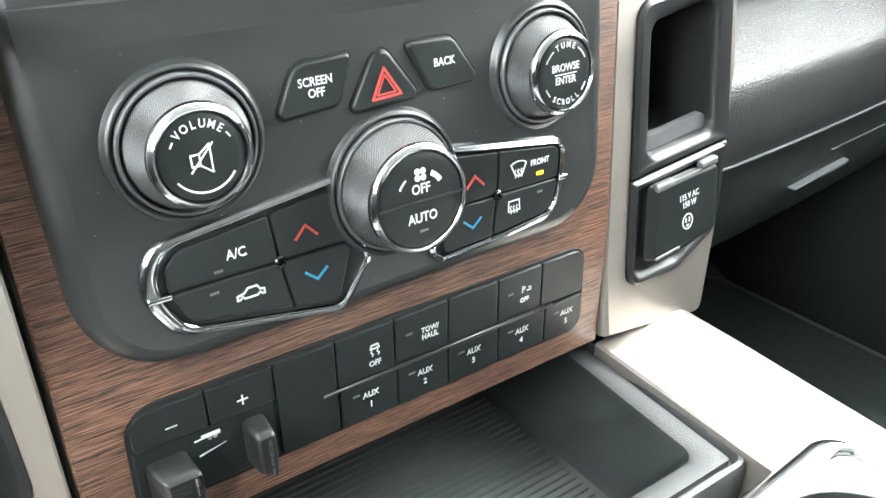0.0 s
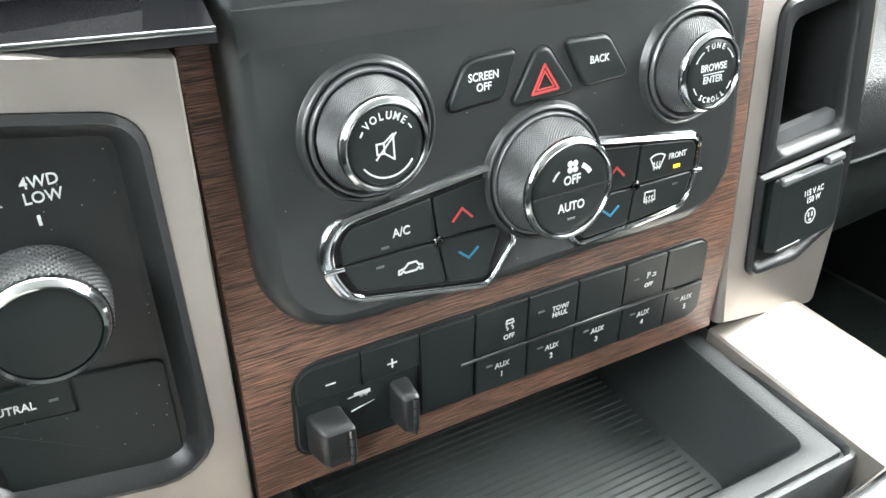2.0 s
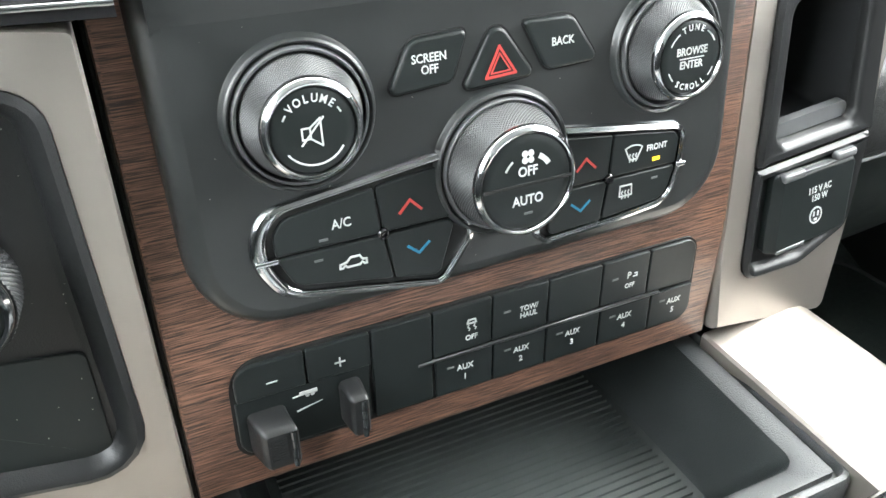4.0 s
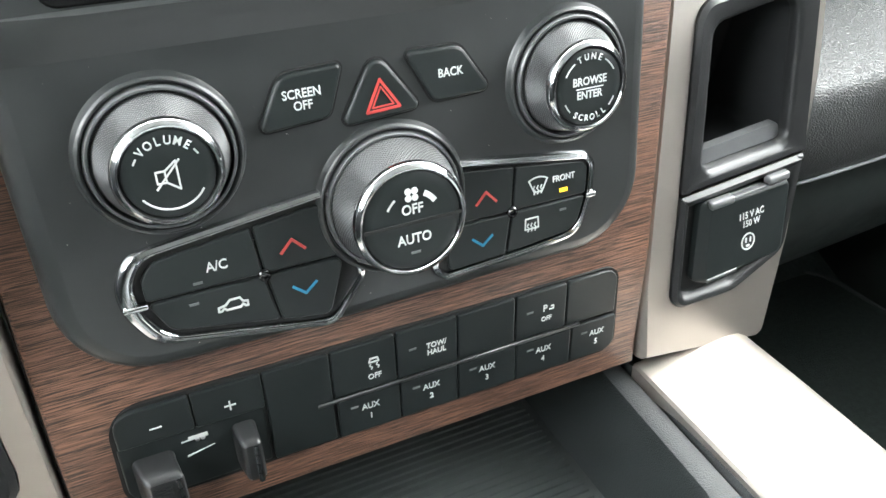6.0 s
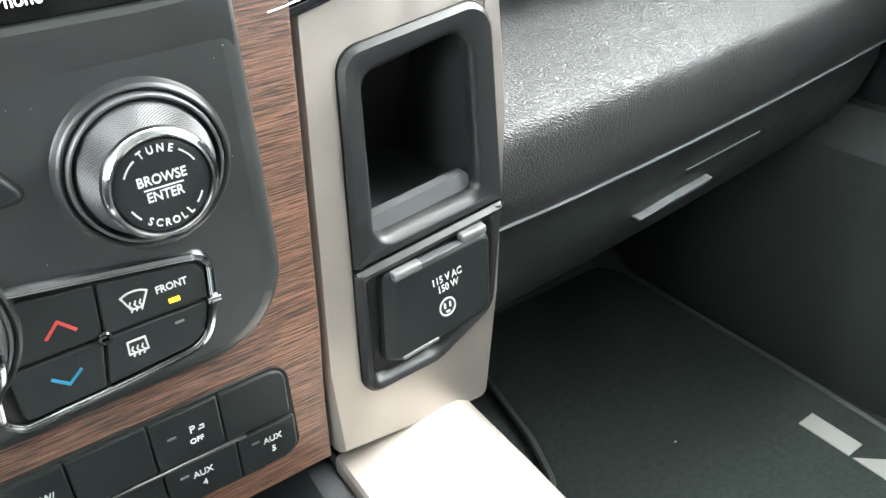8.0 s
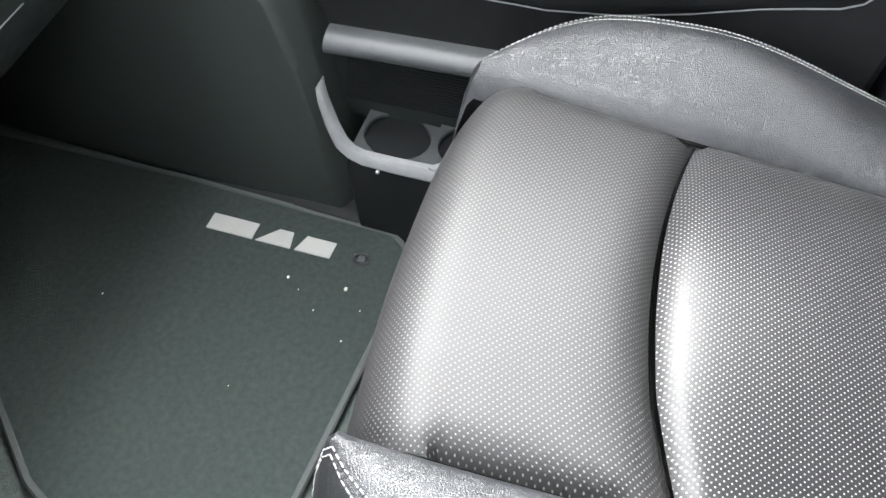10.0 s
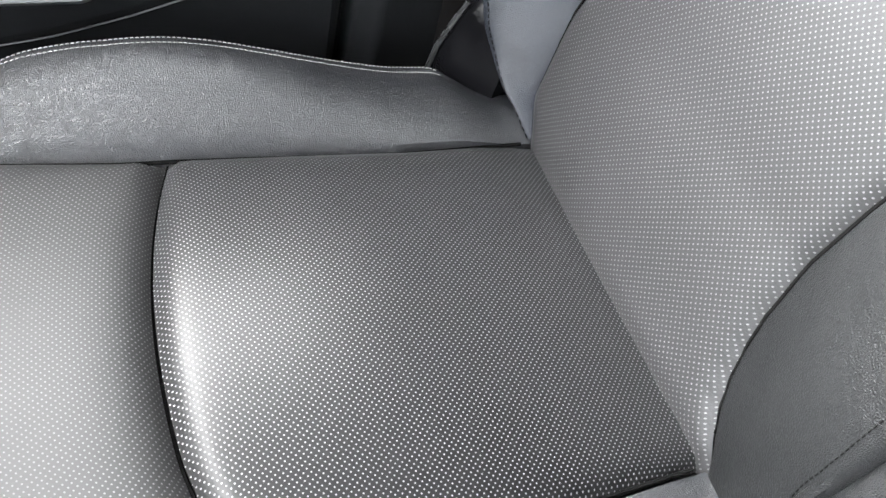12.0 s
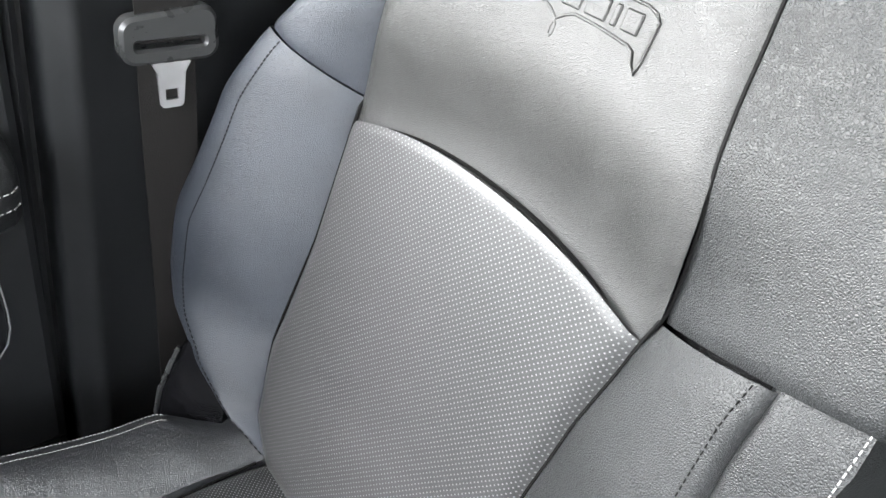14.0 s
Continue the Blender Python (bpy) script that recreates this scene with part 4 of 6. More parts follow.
# ---- silver trim on the driver's side with the drive selector ----
lt = thing("driver_side_trim", "champagne satin trim panel with the four-wheel-drive selector", "trim panel")


body = rounded([(-0.1500, 0.0350, 0.003), (-0.330, 0.062, 0.01), (-0.330, -0.215, 0.01), (-0.1492, -0.2150, 0.004)], 5)
hole = rounded([(-0.1640, 0.0185, 0.016), (-0.2570, 0.0340, 0.016), (-0.2555, -0.1340, 0.022), (-0.1600, -0.1510, 0.022)], 5)
fr = [face_y(body, 0.02), face_y(body, 0.002), face_y(inset(body, 0.0012), 0.0), face_y(hole, 0.0), face_y(inset(hole, 0.001), 0.0012), face_y(inset(hole, 0.001), 0.012)]
ob = Shape().loft(fr, False, False).make("silver_frame", M_SILVER, lt)
sur = inset(hole, 0.0004)
s = Shape().loft([face_y(sur, 0.006), face_y(sur, -0.0012), face_y(inset(sur, 0.0030), -0.0026), face_y(inset(sur, 0.0060), -0.0012), face_y(inset(sur, 0.0100), 0.0055), face_y(inset(sur, 0.013), 0.0060)], False, True)
s.make("selector_surround", M_POCKET, lt)
KX, KZ = -0.2100, -0.0478
kn = new("selector_knob")
under(kn, lt, "round four-wheel-drive selector with knurled rim")
knurled(KX, KZ, 0.0238, 0.0215, 0.006, -0.012, 120, 14, 0.0006).make("grip", M_GRIP, kn, smooth=False)
lathe([(0.0218, -0.0105), (0.0216, -0.0122), (0.0206, -0.0140), (0.0192, -0.0152), (0.0180, -0.0146), (0.0177, -0.0125)], KX, KZ, 72, False, False).make("ring", M_CHROME, kn, "polished chrome ring")
lathe([(0.0180, -0.011), (0.0178, -0.0134), (0.0172, -0.0140), (0.008, -0.0142)], KX, KZ, 60).make("cap", M_BUTTON, kn)
s = Shape().box((KX - 0.0200, -0.0160, KZ + 0.0085), (KX - 0.0140, -0.0120, KZ + 0.0130), 0.0006)
s.make("pointer", M_WHITE, kn, "white pointer block")
for wd, x, z in (("4WD\nLOW", -0.1995, -0.0045), ("4WD\nLOCK", -0.2190, -0.0035)):
    text_mesh("print", wd, 0.0060, on_panel(x, 0.0057, z), M_WHITE, lt)
stroke([(-0.2025, -0.0140), (-0.2025, -0.0172)], 0.0011, 0.0059, "mark", M_WHITE, lt)
stroke([(-0.2185, -0.0138), (-0.2170, -0.0168)], 0.0011, 0.0059, "mark", M_WHITE, lt)
nb = slab(rounded([(-0.2415, -0.0775, 0.003), (-0.2410, -0.0940, 0.001), (-0.2090, -0.0970, 0.001), (-0.2085, -0.0815, 0.001)], 4), 0.007, 0.0040, 0.0006).make("neutral_button", M_DARK, lt)
text_mesh("print", "NEUTRAL", 0.0050, on_panel(-0.2310, 0.0038, -0.0880, -5), M_WHITE, nb)
stroke([(-0.2165, -0.0885), (-0.2140, -0.0885)], 0.0012, 0.0038, "lamp", M_GREY, nb)
slab(rounded([(-0.2075, -0.0815, 0.001), (-0.2080, -0.0978, 0.0005), (-0.2405, -0.0948, 0.0005), (-0.2390, -0.1310, 0.003), (-0.1740, -0.1390, 0.003), (-0.1740, -0.0855, 0.005)], 4), 0.007, 0.0044, 0.0006).make("blank_cover", M_DARK, lt)

s = Shape()
for k in range(34):
    x, z, r = rng.uniform(-0.232, -0.172), rng.uniform(-0.125, 0.008), rng.uniform(0.00010, 0.00022)
    if math.hypot(x - KX, z - KZ) > 0.026:
        s.loft([[(x + r * q * math.cos(a), 0.0044 - h * r + (0.0014 if z > -0.09 else 0.0), z + r * q * math.sin(a)) for a in (0, 1.3, 2.4, 3.7, 5.0)] for q, h in ((1.0, 0.2), (0.6, 1.2))])
tagged(s.make("dust", M_CRUMB, lt, "tiny pale dust specks", smooth=False), kind="stuff")

# gloss strip and vent edge above the trim on the driver's side
vent = thing("air_vent_trim", "gloss black vent trim with a chrome lip above the silver panel", "air vent")
s = Shape()
s.loft([[(x, y - 0.10 * (x + 0.15), z + 0.02 * (-0.148 - x)) for y, z in ((0.004, 0.0375), (-0.002, 0.0378), (-0.003, 0.0384), (-0.002, 0.0415), (0.010, 0.0425), (0.012, 0.0375))] for x in (-0.330, -0.26, -0.2, -0.1370)])
s.make("gloss_strip", M_GLOSS, vent)
s = Shape().tube([(x, -0.0022 - 0.10 * (x + 0.15), 0.0428 + 0.02 * (-0.148 - x)) for x in (-0.33, -0.26, -0.2, -0.137)], 0.0013, 10)
s.make("chrome_lip", M_SMOKE, vent, "dark chrome lip")
s = Shape()
s.loft([[(x, y - 0.10 * (x + 0.15), z + 0.02 * (-0.148 - x)) for y, z in ((-0.0015, 0.0436), (0.012, 0.0495), (0.034, 0.0600), (0.034, 0.0560), (0.0, 0.0420))] for x in (-0.330, -0.26, -0.2, -0.1370)])
s.make("gloss_shelf", M_GLOSS, vent, "gloss black shelf sloping back above the lip")
s = Shape()
s.loft([[(x, y - 0.10 * (x + 0.15), z) for y, z in ((0.036, 0.060), (0.030, 0.061), (0.024, 0.10), (0.04, 0.10))] for x in (-0.330, -0.1370)])
s.make("vent_body", M_TRIM, vent)

# ---- silver trim on the passenger's side: pocket and socket ----
rt = thing("passenger_side_trim", "champagne satin upright trim beside the centre controls", "trim panel")
SP = lambda x, z: 0.004 + 0.165 * (z + 0.125) + 0.05 * (x - 0.16) if z > -0.17 else 0.004 + 0.165 * (-0.045) + 0.05 * (x - 0.16)


def spar(ob):
    for v in ob.data.vertices:
        v.co.y += SP(v.co.x, v.co.z)
    return ob


outb = rounded([(0.1560, 0.058, 0.002), (0.1385, -0.1300, 0.05), (0.1390, -0.1775, 0.003), (0.2340, -0.1960, 0.008), (0.2460, -0.1300, 0.05), (0.2600, -0.0400, 0.05), (0.2610, 0.058, 0.01)], 6)
# rounded outer flank
fl = [face_y(outb, 0.05), face_y(outb, 0.006), face_y(inset(outb, 0.0012), 0.0025), face_y(inset(outb, 0.0035), 0.0)]
hole2 = rounded([(0.1690, 0.0085, 0.012), (0.1600, -0.0977, 0.05), (0.1555, -0.1500, 0.010), (0.2010, -0.1510, 0.02), (0.2390, -0.1360, 0.014), (0.2510, -0.0800, 0.05), (0.2515, 0.0165, 0.014)], 6)
fl += [face_y(hole2, 0.0), face_y(inset(hole2, 0.001), 0.0015), face_y(inset(hole2, 0.001), 0.02)]
spar(Shape().loft(fl, False, False).make("silver_frame", M_SILVER, rt))
s = Shape()
s.loft([[(x, y, z) for x, y in ((0.2480, 0.030), (0.2560, 0.040), (0.2600, 0.12), (0.235, 0.12))] for z in (0.06, -0.05, -0.13, -0.21)])
s.make("flank", M_SILVER, rt)

pk = thing("storage_pocket", "open black storage pocket with a grey retaining lip", "storage pocket")
split = -0.0860
up = rounded([(0.1693, 0.0082, 0.012), (0.1616, split + 0.0008, 0.001), (0.2495, split + 0.0058, 0.001), (0.2511, 0.0162, 0.014)], 6)
inn = rounded([(0.1800, -0.0040, 0.007), (0.1752, -0.0755, 0.006), (0.2345, -0.0720, 0.006), (0.2370, 0.0040, 0.010)], 6)
lp = [face_y(up, 0.006), face_y(up, -0.0015), face_y(inset(up, 0.0022), -0.0036), face_y(inset(up, 0.0045), -0.0034), face_y(inset(inn, -0.0036), -0.0028), face_y(inset(inn, -0.0016), -0.0018), face_y(inset(inn, -0.0004), 0.0004), face_y(inn, 0.0050)]
deep = [(x * 0.94 + 0.0124, z) for x, z in inset(inn, 0.002)]
spar(Shape().loft(lp, False, False).make("pocket_frame", M_POCKET, pk))
spar(Shape().loft([face_y(inset(inn, 0.0002), 0.0046), face_y(deep, 0.062)], False, True).make("pocket_liner", M_LINER, pk, "plain black pocket liner"))
s = Shape().loft([face_y([(x, z) for x, z in rounded([(0.1763, -0.0672, 0.002), (0.1756, -0.0752, 0.003), (0.2338, -0.0715, 0.003), (0.2338, -0.0630, 0.003)], 3)], y) for y in (0.0095, 0.0040)])
spar(s.make("retaining_lip", M_LIP, pk, "grey ribbed retaining lip"))

po = thing("power_outlet", "black lidded mains socket in the upright trim", "power outlet")
lw = rounded([(0.1614, split - 0.0006, 0.001), (0.1559, -0.1496, 0.010), (0.2010, -0.1506, 0.02), (0.2386, -0.1358, 0.014), (0.2493, split + 0.0046, 0.001)], 6)
lp = [face_y(lw, 0.006), face_y(lw, -0.0015), face_y(inset(lw, 0.0022), -0.0034), face_y(inset(lw, 0.0042), -0.0030), face_y(inset(lw, 0.0056), -0.0018), face_y(inset(lw, 0.0076), 0.0016), face_y(inset(lw, 0.0088), 0.0020)]
spar(Shape().loft(lp, False, True).make("socket_surround", M_POCKET, po))
lid_o = rounded([(0.1745, -0.0920, 0.003), (0.1700, -0.1365, 0.003), (0.2335, -0.1335, 0.004), (0.2365, -0.0905, 0.003)], 4)
lid_f = rounded([(0.1795, -0.0955, 0.002), (0.1762, -0.1362, 0.002), (0.2328, -0.1328, 0.004), (0.2358, -0.0935, 0.003)], 4)
lid = Shape().loft([face_y(lid_o, 0.0040), face_y(lid_o, -0.0022), face_y(inset(lid_f, -0.0008), -0.0046), face_y(lid_f, -0.0050), face_y(inset(lid_f, 0.0005), -0.0052), face_y(inset(lid_f, 0.0009), -0.0052), face_y(inset(lid_f, 0.0014), -0.0052)]).make("lid", M_DARK, po)
s = Shape().box((0.1800, -0.0058, -0.0950), (0.2320, -0.0015, -0.0938), 0.0005)
for i, v in enumerate(s.v):
    s.v[i] = (v[0], v[1], v[2] + 0.045 * (v[0] - 0.18) + 0.001)
s.make("hinge_bar", M_DOORGREY, lid)
for x0, x1, dz in ((0.1785, 0.1945, -0.0005), (0.2190, 0.2345, 0.0018)):
    s = Shape().box((x0, -0.0068, -0.0960 + dz), (x1, -0.0015, -0.0918 + dz), 0.0012)
    for i, v in enumerate(s.v):
        s.v[i] = (v[0], v[1], v[2] + 0.045 * (v[0] - 0.18) + 0.001)
    s.make("hinge_tab", M_LIP, lid)
s = Shape().box((0.1780, -0.0058, -0.1372), (0.2000, -0.0030, -0.1350), 0.0008)
for i, v in enumerate(s.v):
    s.v[i] = (v[0], v[1], v[2] + 0.05 * (v[0] - 0.18))
s.make("lid_foot", M_LIP, po)
text_mesh("print", "115 V AC\n150 W", 0.0052, on_panel(0.2085, -0.0053, -0.1075, 3), M_WHITE, lid)
stroke(arc_pts(0.2070, -0.1205, 0.0046, 0, 360, 20), 0.0008, -0.0053, "plug_symbol", M_WHITE, lid)
for q in (-0.0016, 0.0016):
    stroke([(0.2070 + q, -0.1185), (0.2070 + q, -0.1207)], 0.0010, -0.0053, "mark", M_WHITE, lid)
stroke([(0.2062, -0.1230), (0.2078, -0.1230)], 0.0012, -0.0053, "mark", M_WHITE, lid)
for ch in po.children_recursive:
    if ch.name.startswith("socket_surround"):
        continue
    spar(ch)

# chrome corner trim above the uprights
ct = thing("upper_chrome_trim", "curved chrome strip along the top of the upright trim", "trim strip")
LINE = [(0.1425, 0.0225), (0.152, 0.0238), (0.165, 0.0262), (0.178, 0.0290), (0.190, 0.0315), (0.201, 0.0350), (0.212, 0.0395), (0.222, 0.0450)]


def trim_band(name, z0, z1, proud, mat, label=""):
    """A rounded band along the trim's curved lower line, between two heights above it."""
    loops = []
    for x, z in LINE:
        y = 0.030 + 0.165 * (z - 0.030) + 0.05 * (x - 0.17)
        loops.append([(x + 0.25 * (q - z0), y - proud * f + 0.165 * q, z + q) for q, f in ((z0, -3.0), (z0, 0.3), (z0 + 0.15 * (z1 - z0), 0.8), (z0 + 0.5 * (z1 - z0), 1.0), (z0 + 0.85 * (z1 - z0), 0.8), (z1, 0.3), (z1, -3.0))])
    Shape().loft(loops).make(name, mat, ct, label)


trim_band("lower_band", 0.0, 0.0055, 0.0030, M_GLOSS, "gloss black lower band")
trim_band("bright_bead", 0.0056, 0.0075, 0.0042, M_CHROME)
trim_band("glossy_face", 0.0076, 0.0225, 0.0034, M_SMOKE, "smoked mirror-gloss face")
trim_band("upper_bead", 0.0226, 0.0250, 0.0042, M_CHROME)

# ---- console: storage bin, rails, cup holder ----
binn = thing("storage_bin", "open black storage bin with a ribbed rubber mat", "storage bin")
RZ = -0.190
o = rounded([(-0.154, 0.115, 0.004), (-0.143, -0.110, 0.010), (0.140, -0.110, 0.010), (0.1520, 0.115, 0.004)], 5)
i1 = rounded([(-0.134, 0.106, 0.004), (-0.124, -0.090, 0.010), (0.1215, -0.090, 0.010), (0.1330, 0.106, 0.004)], 5)
i2 = rounded([(-0.112, 0.100, 0.006), (-0.112, -0.066, 0.016), (0.1110, -0.066, 0.016), (0.1110, 0.100, 0.006)], 5)


def flat(lp, z):
    return [(x, y, z) for x, y in lp]


s = Shape().loft([flat(o, RZ - 0.03), flat(o, RZ - 0.002), flat(inset(o, 0.0015), RZ + 0.0008), flat(inset(o, 0.0040), RZ + 0.0012), flat(inset(o, 0.0050), RZ - 0.0005), flat(inset(o, 0.0055), RZ - 0.004), flat(inset(o, 0.0078), RZ - 0.004), flat(inset(o, 0.0082), RZ - 0.0006), flat(inset(i1, -0.003), RZ - 0.0012), flat(i1, RZ - 0.003)], False, False)
s.make("bin_rim", M_TRIM, binn, "grained rim with a groove round it")
s = Shape().loft([flat(i1, RZ - 0.003), flat(inset(i1, 0.002), RZ - 0.006), flat(inset(i2, -0.002), -0.246), flat(inset(i2, 0.004), -0.252)], False, True)
s.make("bin_well", M_BIN, binn)
mat_ = Shape().loft([flat(inset(i2, 0.002), -0.253), flat(inset(i2, 0.002), -0.2495)], True, True).make("rubber_mat", M_RUBBER, binn)
rib_me = None
for k in range(29):
    y = -0.056 + 0.0052 * k
    if rib_me is None:
        rb = Shape().loft([[(x, dy, dz) for dy, dz in ((-0.0015, 0), (-0.0009, 0.0014), (0.0009, 0.0014), (0.0015, 0))] for x in (-0.104, -0.05, 0.0, 0.05, 0.104)]).make("rib", M_RUBBER, mat_)
        rib_me = rb.data
    else:
        rb = new("rib", rib_me)
        rb.parent = mat_
    rb.location = (0, y, -0.2496)

rail = thing("console_side_trim", "pale satin console side trim running back from the dash", "trim panel")
s = Shape()
rows = []
for y, xi, xo in ((0.0035, 0.1400, 0.2180), (-0.05, 0.1385, 0.2170), (-0.10, 0.1370, 0.2150), (-0.16, 0.1360, 0.2130), (-0.30, 0.1350, 0.2120)):
    sec = [(xi, -0.240), (xi, -0.1855), (xi + 0.0015, -0.1838), (xi + 0.020, -0.1828), (xo - 0.016, -0.1828), (xo - 0.006, -0.1842), (xo + 0.001, -0.1885), (xo + 0.003, -0.196), (xo + 0.004, -0.240)]
    rows.append([(x, y, z) for x, z in sec])
s.loft(rows)
s.make("silver_rail", M_SILVER, rail)
s = Shape()
s.loft([[(x, y, z) for x, z in ((-0.135, -0.26), (0.205, -0.26), (0.216, -0.24), (0.222, -0.30), (0.215, FLOOR), (-0.25, FLOOR))] for y in (0.20, -0.02, -0.40, -0.95)])
s.make("console_body", M_TRIM, rail, "black grained console side")
rl = thing("console_side_trim", "pale satin console side trim running back from the dash", "trim panel")
s = Shape()
rows = []
for y in (0.0035, -0.10, -0.30):
    rows.append([(-x, y, z) for x, z in [(0.1500, -0.240), (0.1500, -0.1855), (0.1520, -0.1838), (0.170, -0.1828), (0.204, -0.1828), (0.216, -0.1842), (0.221, -0.1885), (0.222, -0.196), (0.224, -0.240)]])
s.loft(rows)
s.make("silver_rail", M_SILVER, rl)

cup = thing("cup_holder", "grey cup holder tray edged with a chrome strip", "cup holder")
CZ = -0.176
lo = rounded([(-0.150, -0.142, 0.020), (-0.160, -0.30, 0.03), (0.1765, -0.30, 0.03), (0.1765, -0.1205, 0.016)], 8)
li = rounded([(-0.144, -0.158, 0.016), (-0.154, -0.294, 0.03), (0.1705, -0.294, 0.03), (0.1705, -0.1365, 0.010)], 8)


def between(p, q, t):
    return [(a[0] + (b[0] - a[0]) * t, a[1] + (b[1] - a[1]) * t) for a, b in zip(p, q)]


s = Shape().loft([flat(lo, -0.215), flat(lo, CZ - 0.008), flat(between(lo, li, 0.06), CZ - 0.0045), flat(between(lo, li, 0.2), CZ - 0.0012), flat(between(lo, li, 0.4), CZ + 0.0008), flat(between(lo, li, 0.65), CZ + 0.0015), flat(between(lo, li, 0.88), CZ + 0.0008), flat(between(lo, li, 0.97), CZ - 0.0003), flat(li, CZ - 0.004)], False, False)
s.make("chrome_edge", M_CHROME, cup, "broad polished chrome edge")
n = 72
ou = inset(li, -0.0003)


def ray_out(a, loop, c):
    best = None
    d = (math.cos(a), math.sin(a))
    for i in range(len(loop)):
        p, q = loop[i - 1], loop[i]
        ex, ey = q[0] - p[0], q[1] - p[1]
        den = d[0] * ey - d[1] * ex
        if abs(den) < 1e-12:
            continue
        t = ((p[0] - c[0]) * ey - (p[1] - c[1]) * ex) / den
        u = ((p[0] - c[0]) * d[1] - (p[1] - c[1]) * d[0]) / den
        if t > 0 and -1e-9 <= u <= 1 + 1e-9 and (best is None or t < best):
            best = t
    return (c[0] + d[0] * best, c[1] + d[1] * best)


hc = (0.1150, -0.1870)
outer = [ray_out(2 * math.pi * k / n, ou, hc) for k in range(n)]
circ = lambda r: [(hc[0] + r * math.cos(2 * math.pi * k / n), hc[1] + r * math.sin(2 * math.pi * k / n)) for k in range(n)]
s = Shape().loft([flat(outer, CZ - 0.012), flat(outer, CZ - 0.002), flat(circ(0.0462), CZ - 0.0012), flat(circ(0.0450), CZ - 0.0022)], False, False)
s.make("tray", M_DOORLIGHT, cup, "flat grey tray")
Shape().loft([flat(circ(0.0451), CZ - 0.0020), flat(circ(0.0440), CZ - 0.0060), flat(circ(0.0385), CZ - 0.0120), flat(circ(0.0350), CZ - 0.075)], False, True).make("cup_well", M_BIN, cup, "round black cup well")

# ---- footwell ----
fm = thing("floor_mat", "charcoal carpet floor mat with grey stitched lettering blocks", "floor mat")
mo = rounded([(0.300, -0.195, 0.02), (0.640, -0.222, 0.04), (0.712, -0.210, 0.035), (0.712, 0.060, 0.03), (0.700, 0.335, 0.05), (0.455, 0.340, 0.04), (0.418, 0.150, 0.05), (0.400, 0.100, 0.05), (0.330, 0.020, 0.04), (0.295, -0.05, 0.03)], 6)


def mat_z(x, y):
    return FLOOR + 0.006


s = Shape()
loops = []
for d, h in ((0.0, -0.004), (0.0, 0.002), (0.004, 0.004), (0.012, 0.0045)):
    loops.append([(x, y, mat_z(x, y) + h) for x, y in inset(mo, d)])
s.loft(loops, True, True)
s.make("mat_body", M_MAT, fm)
s = Shape()
s.tube([(x, y, mat_z(x, y) + 0.003) for x, y in inset(mo, 0.001) + inset(mo, 0.001)[:1]], 0.0040, 6, 0.8)
s.make("binding", M_BIND, fm, "raised stitched edge binding")


def mat_block(name, pts):
    """A flat embroidered block; pts run along the lettering (u) and across it (v)."""
    q = []
    for u, v in pts:
        x, y = 0.6620 - 0.0040 * u / 0.15 - v, -0.1370 + u
        q.append((x, y))
    Shape().loft([[(x, y, mat_z(x, y) + 0.004) for x, y in q], [(x, y, mat_z(x, y) + 0.0060) for x, y in q]]).make(name, M_LOGO, fm, "plain light grey embroidered block", smooth=False)


mat_block("embroidered_block", [(0.000, -0.0115), (0.034, -0.0115), (0.041, 0.0115), (0.001, 0.0115)])
mat_block("embroidered_block", [(0.050, -0.0115), (0.066, -0.0115), (0.086, 0.0115), (0.046, 0.0115)])
mat_block("embroidered_block", [(0.090, -0.0115), (0.143, -0.0115), (0.143, 0.0115), (0.090, 0.0115)])
s = Shape().tube([(0.662 + 0.007 * math.cos(a), -0.170 + 0.0085 * math.sin(a), FLOOR + 0.0115) for a in [2 * math.pi * k / 18 for k in range(19)]], 0.0022, 6, 0.7)
s.make("grommet", M_LATCH, fm, "dark fixing ring")
s = Shape().box((0.6575, -0.1745, FLOOR + 0.008), (0.6665, -0.1660, FLOOR + 0.0125), 0.0015)
s.make("hook", M_DOORGREY, fm)

s = Shape()
rng = random.Random(4)
for x, y, r in [(0.612, -0.104, 0.0022), (0.617, -0.167, 0.0030), (0.58, -0.144, 0.0012), (0.553, -0.184, 0.0014), (0.529, 0.063, 0.0014), (0.60, -0.12, 0.0010), (0.47, -0.10, 0.0009), (0.595, -0.19, 0.0011)]:
    z = mat_z(x, y) + 0.004
    a0 = rng.random() * 6
    s.loft([[(x + r * k * math.cos(a0 + a), y + r * k * 0.7 * math.sin(a0 + a), z + h * r) for a in (0, 1.2, 2.3, 3.4, 4.9)] for k, h in ((0.8, 0), (1.0, 0.5), (0.5, 1.0))])
tagged(s.make("crumbs", M_CRUMB, smooth=False), "small pale crumbs scattered on the floor mat", "crumbs", kind="stuff")

